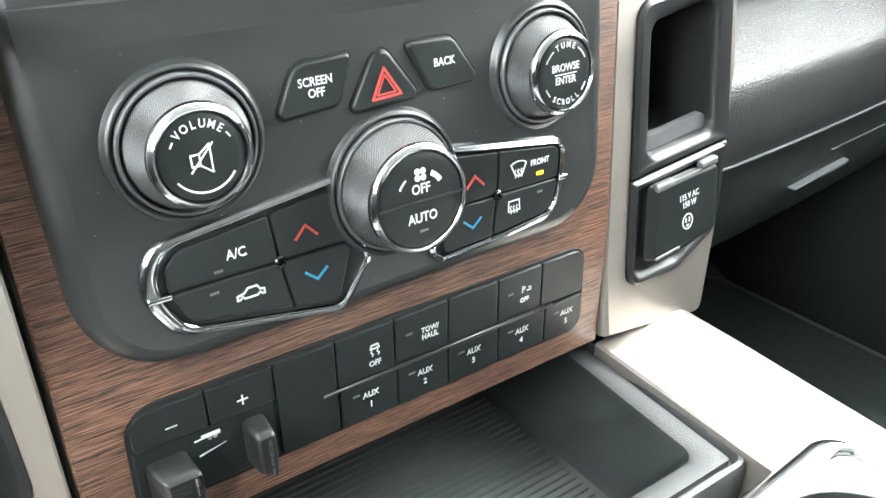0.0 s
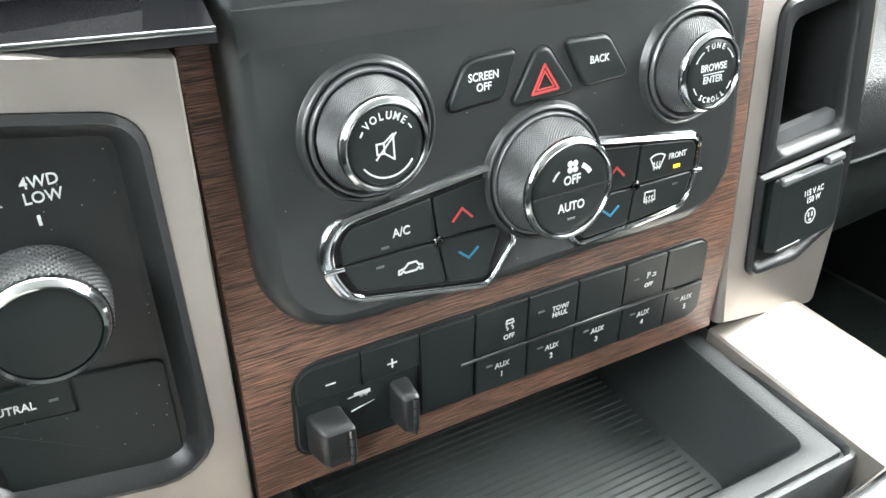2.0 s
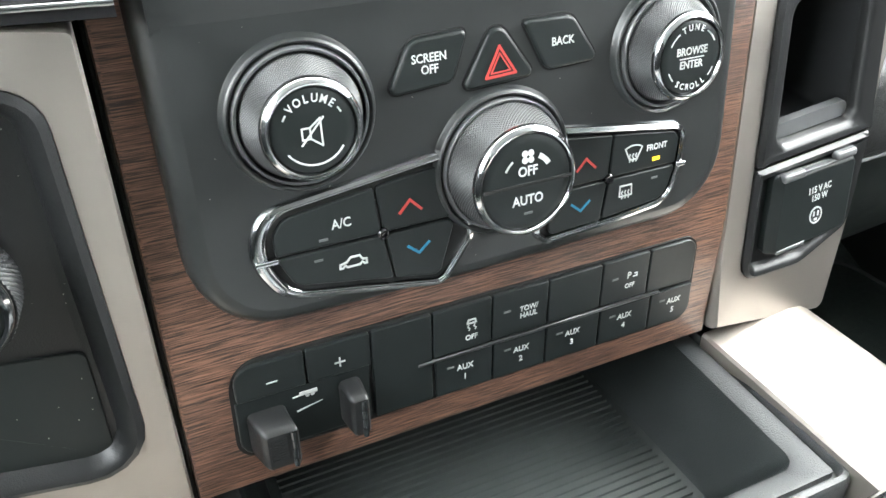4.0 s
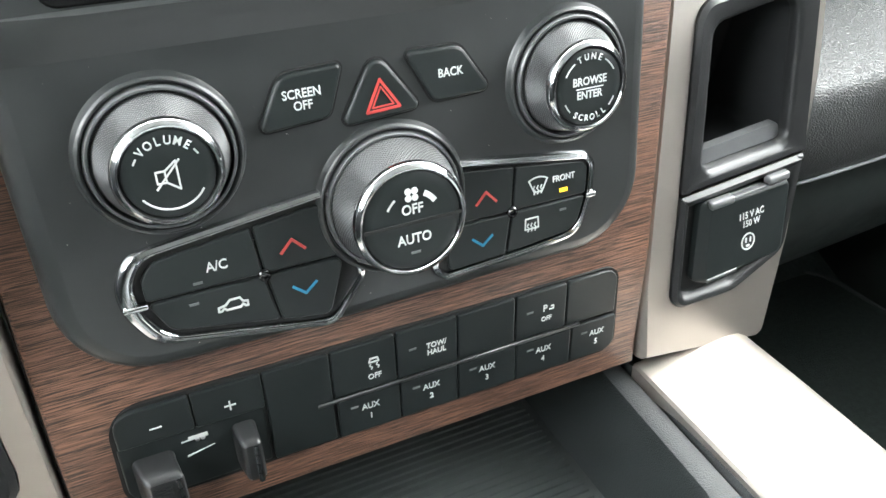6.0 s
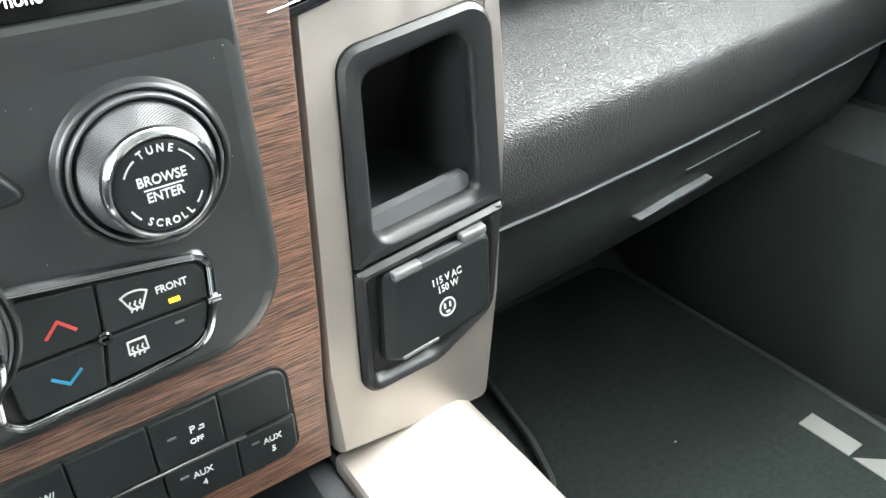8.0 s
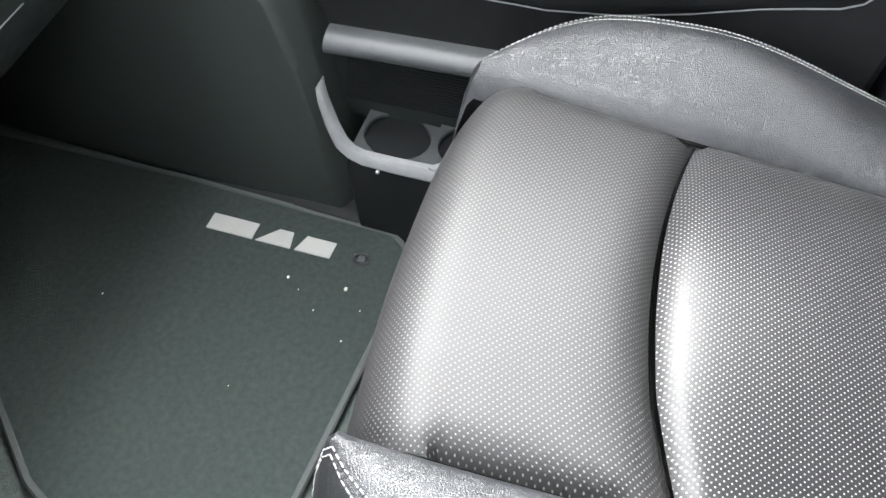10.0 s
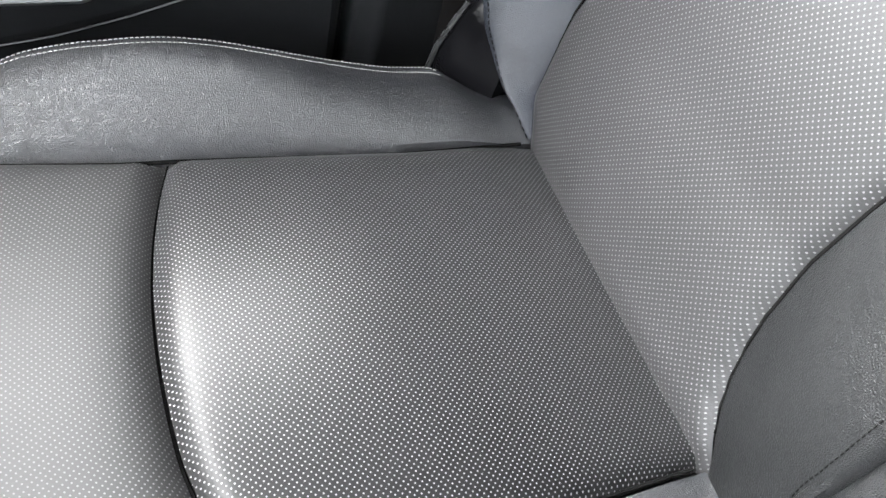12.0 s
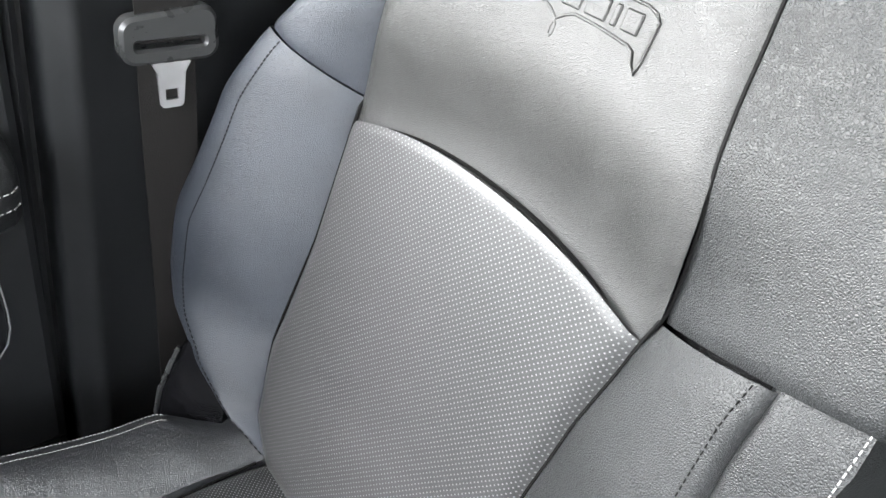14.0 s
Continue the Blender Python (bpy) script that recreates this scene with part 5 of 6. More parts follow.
# kick panel ahead of the door
kp = thing("kick_panel", "dark moulded kick panel with a rounded step beside the footwell", "kick panel", kind="structure")
ko = rounded([(0.42, -0.205, 0.02), (-0.0535, -0.1815, 0.012), (-0.088, -0.285, 0.05), (-0.116, -0.366, 0.05), (-0.150, FLOOR - 0.01, 0.002), (0.42, FLOOR - 0.01, 0.002)], 6)
ki = rounded([(0.41, -0.236, 0.02), (-0.0420, -0.2130, 0.016), (-0.074, -0.290, 0.05), (-0.098, -0.366, 0.05), (-0.132, FLOOR - 0.01, 0.002), (0.41, FLOOR - 0.01, 0.002)], 6)
km = [((a_[0] * 0.75 + b_[0] * 0.25), (a_[1] * 0.75 + b_[1] * 0.25)) for a_, b_ in zip(ko, ki)]
kn_ = [((a_[0] * 0.25 + b_[0] * 0.75), (a_[1] * 0.25 + b_[1] * 0.75)) for a_, b_ in zip(ko, ki)]
s = Shape().loft([[(0.84, y, z) for y, z in ko], [(0.749, y, z) for y, z in ko], [(0.742, y, z) for y, z in km], [(0.728, y, z) for y, z in kn_], [(0.7225, y, z) for y, z in ki], [(0.7215, y, z) for y, z in inset(ki, 0.004)]])
s.make("lower_panel", M_KICK, kp)
s = Shape()
s.box((0.765, -0.055, -0.20), (0.83, 0.50, 0.22), 0.012)
s.make("upper_panel", M_DOOR, kp)
s = Shape()
s.loft([[(0.700, y, FLOOR - 0.01 - dz), (0.712, y, FLOOR + 0.014 - dz), (0.735, y, FLOOR + 0.020 - dz), (0.80, y, FLOOR + 0.018), (0.80, y, FLOOR - 0.03)] for y, dz in ((0.10, 0.018), (0.0, 0.008), (-0.10, 0.0), (-0.30, 0.0), (-0.95, 0.0))])
tagged(s.make("sill_plate", M_DOOR), "black plastic sill plate along the door opening", "sill", kind="structure")

# ---- passenger door ----
door = thing("door_1", "black passenger door trim with armrest, map pocket and cup recess", "door", kind="structure")
DX = 0.745


def dpanel(outline, x_face, x_back, r=0.003):
    """A plate on the door: outline of (y, z), facing the cab (-x)."""
    lp = [[(x_back, y, z) for y, z in outline], [(x_face + r, y, z) for y, z in outline]]
    for a in (0.5, 1.0, 1.571):
        lp.append([(x_face + r * (1 - math.sin(a)), y, z) for y, z in inset(outline, r * (1 - math.cos(a)))])
    return Shape().loft(lp)


# trim panel with a hole for the lower pocket
edge = rounded([(-0.040, 0.22, 0.01), (-0.046, -0.15, 0.1), (-0.142, -0.475, 0.02), (-0.60, -0.475, 0.02), (-0.60, 0.22, 0.01)], 6)
dpanel(edge, DX + 0.052, DX + 0.09).make("door_skin", M_PILLAR, door)
# upper field down to the light line, bulging towards the cab
ACC = [(-0.075, -0.1910), (-0.144, -0.1855), (-0.20, -0.1815), (-0.25, -0.1790), (-0.30, -0.1755), (-0.36, -0.1640), (-0.42, -0.1460), (-0.469, -0.128), (-0.500, -0.119), (-0.528, -0.1115), (-0.543, -0.103), (-0.553, -0.089), (-0.5570, -0.073), (-0.5575, -0.055), (-0.5560, -0.030), (-0.5530, 0.004)]
fld = [(-0.052, 0.20), (-0.054, -0.182), (-0.060, -0.190)] + ACC + [(-0.553, 0.05), (-0.562, 0.20)]
lp = [[(DX + 0.06, y, z) for y, z in fld], [(DX + 0.010, y, z) for y, z in fld], [(DX + 0.003, y, z) for y, z in inset(fld, 0.003)], [(DX + 0.001, y, z) for y, z in inset(fld, 0.010)]]
Shape().loft(lp).make("upper_field", M_PILLAR, door)
lp = [[(DX + 0.06, y, z) for y, z in ((-0.045, 0.20), (-0.062, -0.20), (-0.100, -0.26), (-0.30, -0.245), (-0.585, -0.22), (-0.590, 0.20))]]
lp = lp + [[(DX + 0.012, y, z) for x, y, z in lp[0]], [(DX + 0.0085, y, z) for y, z in inset([(y, z) for x, y, z in lp[0]], 0.006)]]
Shape().loft(lp).make("middle_field", M_PILLAR, door)
Shape().tube([(DX + 0.0070, y, z - 0.001) for y, z in ACC], 0.0008, 6).make("accent_line", M_DOORLIGHT, door, "thin pale line along the trim joint")
# grille field with a grey frame above the line
gf = rounded([(-0.128, -0.138, 0.018), (-0.128, 0.02, 0.02), (-0.40, 0.03, 0.02), (-0.40, -0.130, 0.018)], 6)
gi = inset(gf, 0.016)
s = Shape().loft([[(DX + 0.01, y, z) for y, z in gf], [(DX - 0.002, y, z) for y, z in gf], [(DX - 0.008, y, z) for y, z in inset(gf, 0.006)], [(DX - 0.006, y, z) for y, z in inset(gf, 0.011)], [(DX + 0.002, y, z) for y, z in gi], [(DX + 0.012, y, z) for y, z in gi]], False, False)
s.make("grille_frame", M_DOORGREY, door, "rounded grey frame")
dpanel(gi, DX - 0.0005, DX + 0.012, 0.001).make("grille_back", M_BUTTON, door)
for k in range(24):
    z = -0.118 + 0.0050 * k
    Shape().box((DX - 0.0035, -0.382, z), (DX, -0.146, z + 0.0026)).make("grille_slat", M_DOOR, door, smooth=False)
s = Shape().loft([[(x, y, z) for y, z in rounded([(-0.281, -0.092, 0.003), (-0.2985, -0.117, 0.003), (-0.342, -0.112, 0.003), (-0.330, -0.083, 0.003)], 3)] for x in (DX + 0.001, DX - 0.005)])
s.make("grille_tab", M_POCKET, door, "plain black tab over the grille")
# lower pocket: bolster roll, ribbed back, cup recess and raised rim
s = Shape()
s.loft([[(DX + dx, y, z + 0.10 * (-0.10 - y)) for dx, z in [(0.05, -0.247)] + [(0.004 - 0.018 * math.sin(math.pi * q / 12), -0.2605 + 0.0135 * math.cos(math.pi * q / 12)) for q in range(13)] + [(0.05, -0.274)]] for y in (-0.098, -0.102, -0.16, -0.22, -0.30, -0.40, -0.44)])
s.make("pull_bolster", M_DOORGREY, door, "grey rounded bolster above the pocket")
s = Shape()
s.loft([[(DX + dx, y, z) for dx, z in ((0.012, -0.20), (0.020, -0.26), (0.030, -0.37), (0.052, -0.37), (0.052, -0.20))] for y in (-0.098, -0.58)])
s.make("pocket_back", M_BUTTON, door)
for k in range(20):
    z = -0.275 - 0.0036 * k
    Shape().loft([[(DX + 0.0185 + 0.010 * (-0.26 - zz) / 0.11 + o, y, zz + 0.07 * (-0.12 - y)) for zz, o in ((z, 0.002), (z - 0.0008, -0.0012), (z - 0.0016, -0.0012), (z - 0.0022, 0.002))] for y in (-0.112, -0.36)]).make("pocket_rib", M_DOOR, door, smooth=False)
# raised rim: front post, corner and ledge, each point (y, z) of its upper edge with its drop
s = Shape()
loops = []
for y, z, ny, nz, x in ((-0.104, -0.286, 0.002, 0.001, 0.709), (-0.107, -0.290, 0.008, 0.004, 0.706), (-0.112, -0.302, 0.010, 0.005, 0.703), (-0.124, -0.328, 0.012, 0.007, 0.700), (-0.134, -0.345, 0.011, 0.012, 0.699), (-0.143, -0.352, 0.006, 0.015, 0.698), (-0.155, -0.355, 0.002, 0.017, 0.698), (-0.190, -0.3535, 0.0, 0.018, 0.698), (-0.226, -0.351, -0.002, 0.019, 0.698), (-0.238, -0.344, -0.005, 0.018, 0.702), (-0.252, -0.337, -0.003, 0.017, 0.708), (-0.300, -0.331, 0.0, 0.016, 0.708), (-0.42, -0.323, 0.0, 0.016, 0.708)):
    loops.append([(x + 0.013, y + 0.2 * ny, z - 0.004), (x + 0.009, y, z), (x + 0.003, y + 0.1 * ny, z - 0.1 * nz), (x, y + 0.35 * ny, z - 0.35 * nz), (x - 0.001, y + 0.7 * ny, z - 0.75 * nz), (x + 0.003, y + ny, z - nz), (x + 0.014, y + ny, z - nz)])
s.loft(loops)
s.make("pocket_rim", M_DOORLIGHT, door, "grey raised pocket rim")
n = 40
cc = [(0.7440, -0.178), (0.7460, -0.258)]
sf = Shape()
for cx_, cy_ in cc:
    zt = -0.3585 + 0.07 * (-0.172 - cy_)
    ol = [(0.700, cy_ - 0.040), (0.790, cy_ - 0.040), (0.790, cy_ + 0.040), (0.700, cy_ + 0.040)]
    outl = [ray_out(2 * math.pi * k / n, ol, (cx_, cy_)) for k in range(n)]
    cir = lambda r: [(cx_ + r * math.cos(2 * math.pi * k / n), cy_ + r * math.sin(2 * math.pi * k / n)) for k in range(n)]
    sf.loft([flat(outl, zt), flat(cir(0.0365), zt), flat(cir(0.0350), zt - 0.002)], False, False)
    Shape().loft([flat(cir(0.0352), zt - 0.0015), flat(cir(0.0325), zt - 0.060)], False, True).make("cup_recess", M_BUTTON, door, "round cup recess in the pocket floor")
sf.make("pocket_floor", M_DOORGREY, door)
Shape().box((0.6955, -0.1730, -0.3740), (0.7000, -0.1690, -0.3700), 0.0012).make("screw_head", M_STEEL, door)
dpanel(rounded([(-0.128, -0.365, 0.02), (-0.152, -0.480, 0.01), (-0.60, -0.480, 0.01), (-0.60, -0.345, 0.01)], 4), DX - 0.036, DX + 0.06).make("lower_field", M_DOOR, door)
# armrest
arm = Shape()
loops = []
for y, w, d in ((-0.20, 0.6, 0.010), (-0.215, 0.9, 0.003), (-0.24, 1.0, 0.0), (-0.40, 1.0, 0.0), (-0.535, 1.0, 0.0), (-0.556, 0.97, 0.0008), (-0.567, 0.90, 0.003), (-0.574, 0.76, 0.007), (-0.577, 0.50, 0.014)):
    loops.append([(DX + 0.03, y, 0.114 - d), (DX - 0.036 * w, y, 0.113 - d), (DX - 0.050 * w, y, 0.109 - d), (DX - 0.058 * w, y, 0.100 - 0.6 * d), (DX - 0.0615 * w, y, 0.088), (DX - 0.0610 * w, y, 0.080), (DX - 0.0600 * w, y, 0.074), (DX - 0.056 * w, y, 0.058 + 0.5 * d), (DX - 0.040 * w, y, 0.046 + d), (DX + 0.03, y, 0.042 + d)])
arm.loft(loops)
arm.make("armrest", M_LEATHER, door, "black stitched armrest pad")
for col in (4, 6):
    s = Shape()
    path = [Vector(lp_[col]) for lp_ in loops[1:-1]]
    dist = 0.0
    for a, b in zip(path, path[1:]):
        q = max(1, int((b - a).length / 0.0045))
        for k in range(q):
            s.tube([a.lerp(b, k / q) + Vector((-0.0003, 0, 0)), a.lerp(b, (k + 0.62) / q) + Vector((-0.0003, 0, 0))], 0.00045, 5)
    tagged(s.make("armrest_stitching", M_THREAD, door, "pale thread", smooth=False), kind="stuff")

# ---- B-pillar, rear side ----
bp = thing("pillar_b_lower", "black moulded lower door pillar trim", "pillar", kind="structure")
s = Shape()
s.loft([[(x, y - 0.035 * (z - 0.2), z) for x, y in ((0.86, -0.592), (0.772, -0.592), (0.766, -0.5945), (0.764, -0.598), (0.768, -0.603), (0.784, -0.606), (0.784, -0.610), (0.766, -0.6125), (0.760, -0.6145), (0.7575, -0.618), (0.757, -0.626), (0.7535, -0.632), (0.7515, -0.637), (0.7525, -0.643), (0.757, -0.650), (0.760, -0.70), (0.760, -0.80), (0.80, -0.86), (0.86, -0.86))] for z in (FLOOR, -0.2, 0.0, 0.22)])
s.make("pillar_trim", M_PILLAR, bp)
# added solid wall out of view, without glass; keeps rear side light out
box_thing("wall_passenger_rear", (0.80, -1.9, FLOOR), (0.86, -0.96, 0.72), M_DOOR, "plain dark unseen wall closing off the passenger side's rear", "wall")

belt = thing("seat_belt", "dark grey seat belt hanging with its latch plate beside the seat", "seat belt")
BX, BY0, BY1 = 0.735, -0.7210, -0.6740


def strap(name, z0, z1, y0, y1, x0, x1, n=24):
    s = Shape()
    loops = []
    for k in range(n + 1):
        z = z0 + (z1 - z0) * k / n
        x = x0 + (x1 - x0) * k / n + 0.0008 * math.sin(9 * k / n)
        loops.append([(x - 0.0006, y0, z), (x - 0.0009, (y0 + y1) / 2, z), (x - 0.0006, y1, z), (x + 0.0006, y1, z), (x + 0.0006, y0, z)])
    s.loft(loops)
    return s.make(name, M_WEB, belt, "woven dark webbing")


strap("webbing_upper", 0.165, 0.62, BY0, BY1, BX, 0.735)
strap("webbing_lower", -0.30, 0.150, BY0 + 0.003, BY1 + 0.001, BX + 0.003, BX)
tg = rounded([(-0.7340, 0.1935, 0.012), (-0.7370, 0.1500, 0.012), (-0.6600, 0.1500, 0.012), (-0.6600, 0.1860, 0.012)], 6)
ti = rounded([(-0.7250, 0.1680, 0.002), (-0.7250, 0.1620, 0.002), (-0.6710, 0.1620, 0.002), (-0.6710, 0.1680, 0.002)], 6)
lp = [[(BX + 0.006, y, z) for y, z in tg], [(BX - 0.004, y, z) for y, z in tg], [(BX - 0.0065, y, z) for y, z in inset(tg, 0.003)], [(BX - 0.0065, y, z) for y, z in inset(ti, -0.002)], [(BX - 0.004, y, z) for y, z in ti], [(BX + 0.006, y, z) for y, z in ti]]
Shape().loft(lp, False, False).make("latch_body", M_LATCH, belt, "dark grey plastic latch body")
ton = rounded([(-0.7140, 0.1500, 0.001), (-0.7090, 0.1440, 0.003), (-0.7060, 0.1130, 0.004), (-0.6880, 0.1130, 0.004), (-0.6860, 0.1440, 0.003), (-0.6820, 0.1500, 0.001)], 5)
tin = rounded([(y, z, 0.001) for y, z in ((-0.7020, 0.1285), (-0.7020, 0.1285), (-0.7020, 0.1195), (-0.6920, 0.1195), (-0.6920, 0.1285), (-0.6920, 0.1285))], 5)
Shape().loft([[(BX - 0.002, y, z) for y, z in ton], [(BX - 0.0045, y, z) for y, z in ton], [(BX - 0.0045, y, z) for y, z in tin], [(BX - 0.002, y, z) for y, z in tin]], False, False).make("latch_tongue", M_STEEL, belt, "bare steel tongue with a square slot", smooth=False)

# ---- passenger seat ----
seat = thing("passenger_seat", "black leather passenger bucket seat with perforated grey-dotted inserts", "seat")


def smooth01(t):
    t = max(0.0, min(1.0, t))
    return t * t * (3 - 2 * t)


def cush_z(x, y):
    """Base height of the cushion's seat surface."""
    return -0.1400 - 0.05 * (-0.43 - y if y < -0.43 else 0.0) - 0.02 * max(0.0, y + 0.33)


def pillow(s_, t_, ws, wt, depth, edges=(1, 1, 1, 1)):
    """Drop towards the seams at s=0, s=1, t=0, t=1, over ws and wt (as shares)."""
    d = 0.0
    for e, v, w in zip(edges, (s_, 1 - s_, t_, 1 - t_), (ws, ws, wt, wt)):
        if e:
            d = max(d, e * math.exp(-v / w))
    return -depth * d


XI, XO = lambda y: 0.292 + 0.012 * max(0.0, (-0.55 - y) / 0.15), lambda y: 0.583 + 0.010 * max(0.0, (y + 0.40) / 0.10) + 0.008 * max(0.0, (-0.60 - y) / 0.11)
XC = 0.440


def y_seam(x):
    return -0.412 - 0.95 * (x - XC) ** 2 - (0.006 if x < 0.36 else 0.0) * (0.36 - x) / 0.07


NS, NT_ = 44, 40
rows = []
for j in range(NT_ + 1):
    t = j / NT_
    row = []
    for i in range(NS + 1):
        s_ = i / NS
        yb = -0.745
        x0 = XI(-0.44) + (XO(-0.44) - XI(-0.44)) * s_
        y = y_seam(x0) - 0.0010 + (yb - y_seam(x0)) * t
        x = XI(y) + (XO(y) - XI(y)) * s_
        z = cush_z(x, y) + 0.006 * math.sin(math.pi * s_) * (1 - 0.3 * t) + 0.004 * math.sin(math.pi * s_) ** 0.6 * (1 - smooth01((t - 0.35) / 0.5)) + 0.005 * math.sin(math.pi * min(1.0, t / 0.85)) * math.sin(math.pi * s_) ** 0.6 + pillow(s_, t, 0.018, 0.022, 0.010, (1, 1, 1.1, 0)) - 0.010 * smooth01((t - 0.62) / 0.38) ** 1.6 - 0.036 * smooth01((t - 0.905) / 0.095)
        row.append((x, y, z))
    rows.append(row)
Shape().grid(rows).make("cushion_insert", M_PERF_FLAT, seat, "perforated dark leather seat panel with pale dots")

rows = []
prof_n = 46
for j in range(prof_n + 1):
    t = j / prof_n
    row = []
    for i in range(NS + 1):
        s_ = i / NS
        x0 = XI(-0.44) + (XO(-0.40) - XI(-0.44)) * s_
        ys = y_seam(x0) + 0.0010
        corner = 0.016 * (abs(2 * s_ - 1) ** 3)
        yf = -0.300 - corner
        if t < 0.55:
            u = t / 0.55
            y = ys + (yf - ys) * u
            z = cush_z(x0, y) + 0.003 + 0.005 * math.sin(math.pi * s_) + pillow(s_, u, 0.018, 0.11, 0.016, (1, 1, 1.0, 0))
        else:
            u = (t - 0.55) / 0.45
            a = min(1.0, u / 0.55) * math.pi / 2 * 1.05
            R = 0.040
            y = yf + R * math.sin(min(a, math.pi / 2))
            z = cush_z(x0, yf) + 0.003 + 0.005 * math.sin(math.pi * s_) - R * (1 - math.cos(a)) - max(0.0, u - 0.55) * 0.36 + pillow(s_, 0.5, 0.018, 1, 0.006, (1, 1, 0, 0))
            y += 0.04 * max(0.0, u - 0.55)
        xo_ = XO(y)
        x = XI(y) + (xo_ - XI(y)) * s_
        row.append((x, y, z))
    rows.append(row)
Shape().unrolled(rows[::-1]).make("cushion_front", M_PERF_ROLL, seat, "perforated leather front roll of the cushion")
s = Shape().tube([(XI(-0.44) + (XO(-0.44) - XI(-0.44)) * k / 40, y_seam(XI(-0.44) + (XO(-0.44) - XI(-0.44)) * k / 40), -0.1535) for k in range(41)], 0.0016, 6)
s.make("cross_seam", M_SEAM, seat)


def cushion_bolster(sgn, name):
    rows = []
    for j in range(45):
        t = j / 44
        y = -0.268 - 0.446 * t
        e = math.sin(min(1.0, t / 0.20) * math.pi / 2) ** 0.85
        xs = (XO(y) if sgn > 0 else XI(y)) - sgn * 0.002
        tail = smooth01((t - 0.825) / 0.14)
        wid = (0.014 + 0.054 * e + 0.014 * smooth01((t - 0.5) / 0.4)) * (1 - 0.30 * tail)
        zr = -0.142 + 0.045 * math.sin(min(1.0, t / 0.36) * math.pi / 2) - 0.046 * smooth01((t - 0.36) / 0.52) - 0.016 * tail
        zs = cush_z(xs, y) - 0.026 - 0.010 * smooth01(((-0.431 - y) / 0.314 - 0.62) / 0.38) ** 1.6
        sec = []
        for k in range(25):
            u = k / 24
            if u <= 0.5:
                v = u / 0.5
                x = xs + sgn * wid * v
                z = zs + 0.017 * smooth01(v / 0.05) + (zr - zs - 0.017) * math.sin(v * math.pi / 2) ** 0.74 + 0.006 * math.sin(math.pi * v) - 0.0012 * math.exp(-((1 - v) / 0.05) ** 2)
            else:
                v = (u - 0.5) / 0.5
                x = xs + sgn * (wid + 0.030 * math.sin(v * math.pi / 2) * (0.35 + 0.65 * e))
                z = zr - 0.0012 * math.exp(-(v / 0.05) ** 2) - 0.20 * (1 - math.cos(v * math.pi / 2))
            sec.append((x, y, z))
        rows.append(sec)
    # close the front with a rounded nose
    f = rows[0]
    nose = []
    for q in (1.0, 0.75, 0.5, 0.25):
        nose.append([(f[0][0] + (x - f[0][0]) * (1 - 0.3 * q), y + 0.012 * math.sin(q * math.pi / 2), z - 0.13 * q * q) for x, y, z in f])
    g = Shape().grid(nose + rows if sgn > 0 else (nose + rows)[::-1])
    ob = g.make(name, M_CREASED, seat, "creased black leather cushion bolster")
    st = Shape()
    for col in (11, 13):
        path = [nose[1][col], nose[2][col], nose[3][col]] + [r[col] for r in rows[:39]]
        dense = []
        for a, b in zip(path, path[1:]):
            for q in range(3):
                dense.append(Vector(a).lerp(Vector(b), q / 3) + Vector((0, 0, 0.0005)))
        for a, b in zip(dense, dense[1:]):
            if (b - a).length > 1e-4:
                st.tube([a, a.lerp(b, 0.3) + Vector((0, 0, 0.0003)), a.lerp(b, 0.6)], 0.00042, 5)
    tagged(st.make("stitching", M_THREAD, ob, "double row of pale thread", smooth=False), kind="stuff")
    return ob


cushion_bolster(1, "outer_cushion_bolster")
cushion_bolster(-1, "inner_cushion_bolster")
s = Shape().box((0.235, -0.74, -0.40), (0.655, -0.335, -0.20), 0.03)
s.make("cushion_base", M_BUTTON, seat, "black plastic seat base")
for x in (0.27, 0.62):
    Shape().box((x - 0.03, -0.72, FLOOR), (x + 0.03, -0.36, -0.39), 0.01).make("seat_track", M_BUTTON, seat)

# backrest: heights z on the reclined plane y = -0.71 - 0.30 (z + 0.154)
NB = Vector((0, 1, 0.30)).normalized()


def back_pt(x, z, off):
    return (x, -0.710 - 0.30 * (z + 0.154) + NB.y * off, z + NB.z * off)


def lerp_table(tab, v):
    if v <= tab[0][0]:
        return tab[0][1]
    for (a, fa), (b, fb) in zip(tab, tab[1:]):
        if v <= b:
            q = smooth01((v - a) / (b - a)) * 0.35 + (v - a) / (b - a) * 0.65
            return fa + (fb - fa) * q
    return tab[-1][1]


INN = [(-0.195, 0.280), (-0.175, 0.290), (-0.157, 0.305), (-0.144, 0.3170), (-0.131, 0.3280), (-0.114, 0.3375), (-0.096, 0.3445), (-0.076, 0.3500), (-0.04, 0.3555), (0.0, 0.3550), (0.06, 0.348), (0.125, 0.336), (0.146, 0.331), (0.20, 0.332), (0.27, 0.341), (0.32, 0.345), (0.46, 0.355)]
OUT = [(-0.195, 0.580), (-0.175, 0.585), (-0.154, 0.597), (-0.131, 0.620), (-0.068, 0.634), (0.036, 0.624), (0.148, 0.626), (0.225, 0.617), (0.32, 0.610), (0.46, 0.600)]


def arch_z(x):
    u = (x - 0.481) / 0.145
    return 0.156 - 0.024 * abs(u) ** 2.2


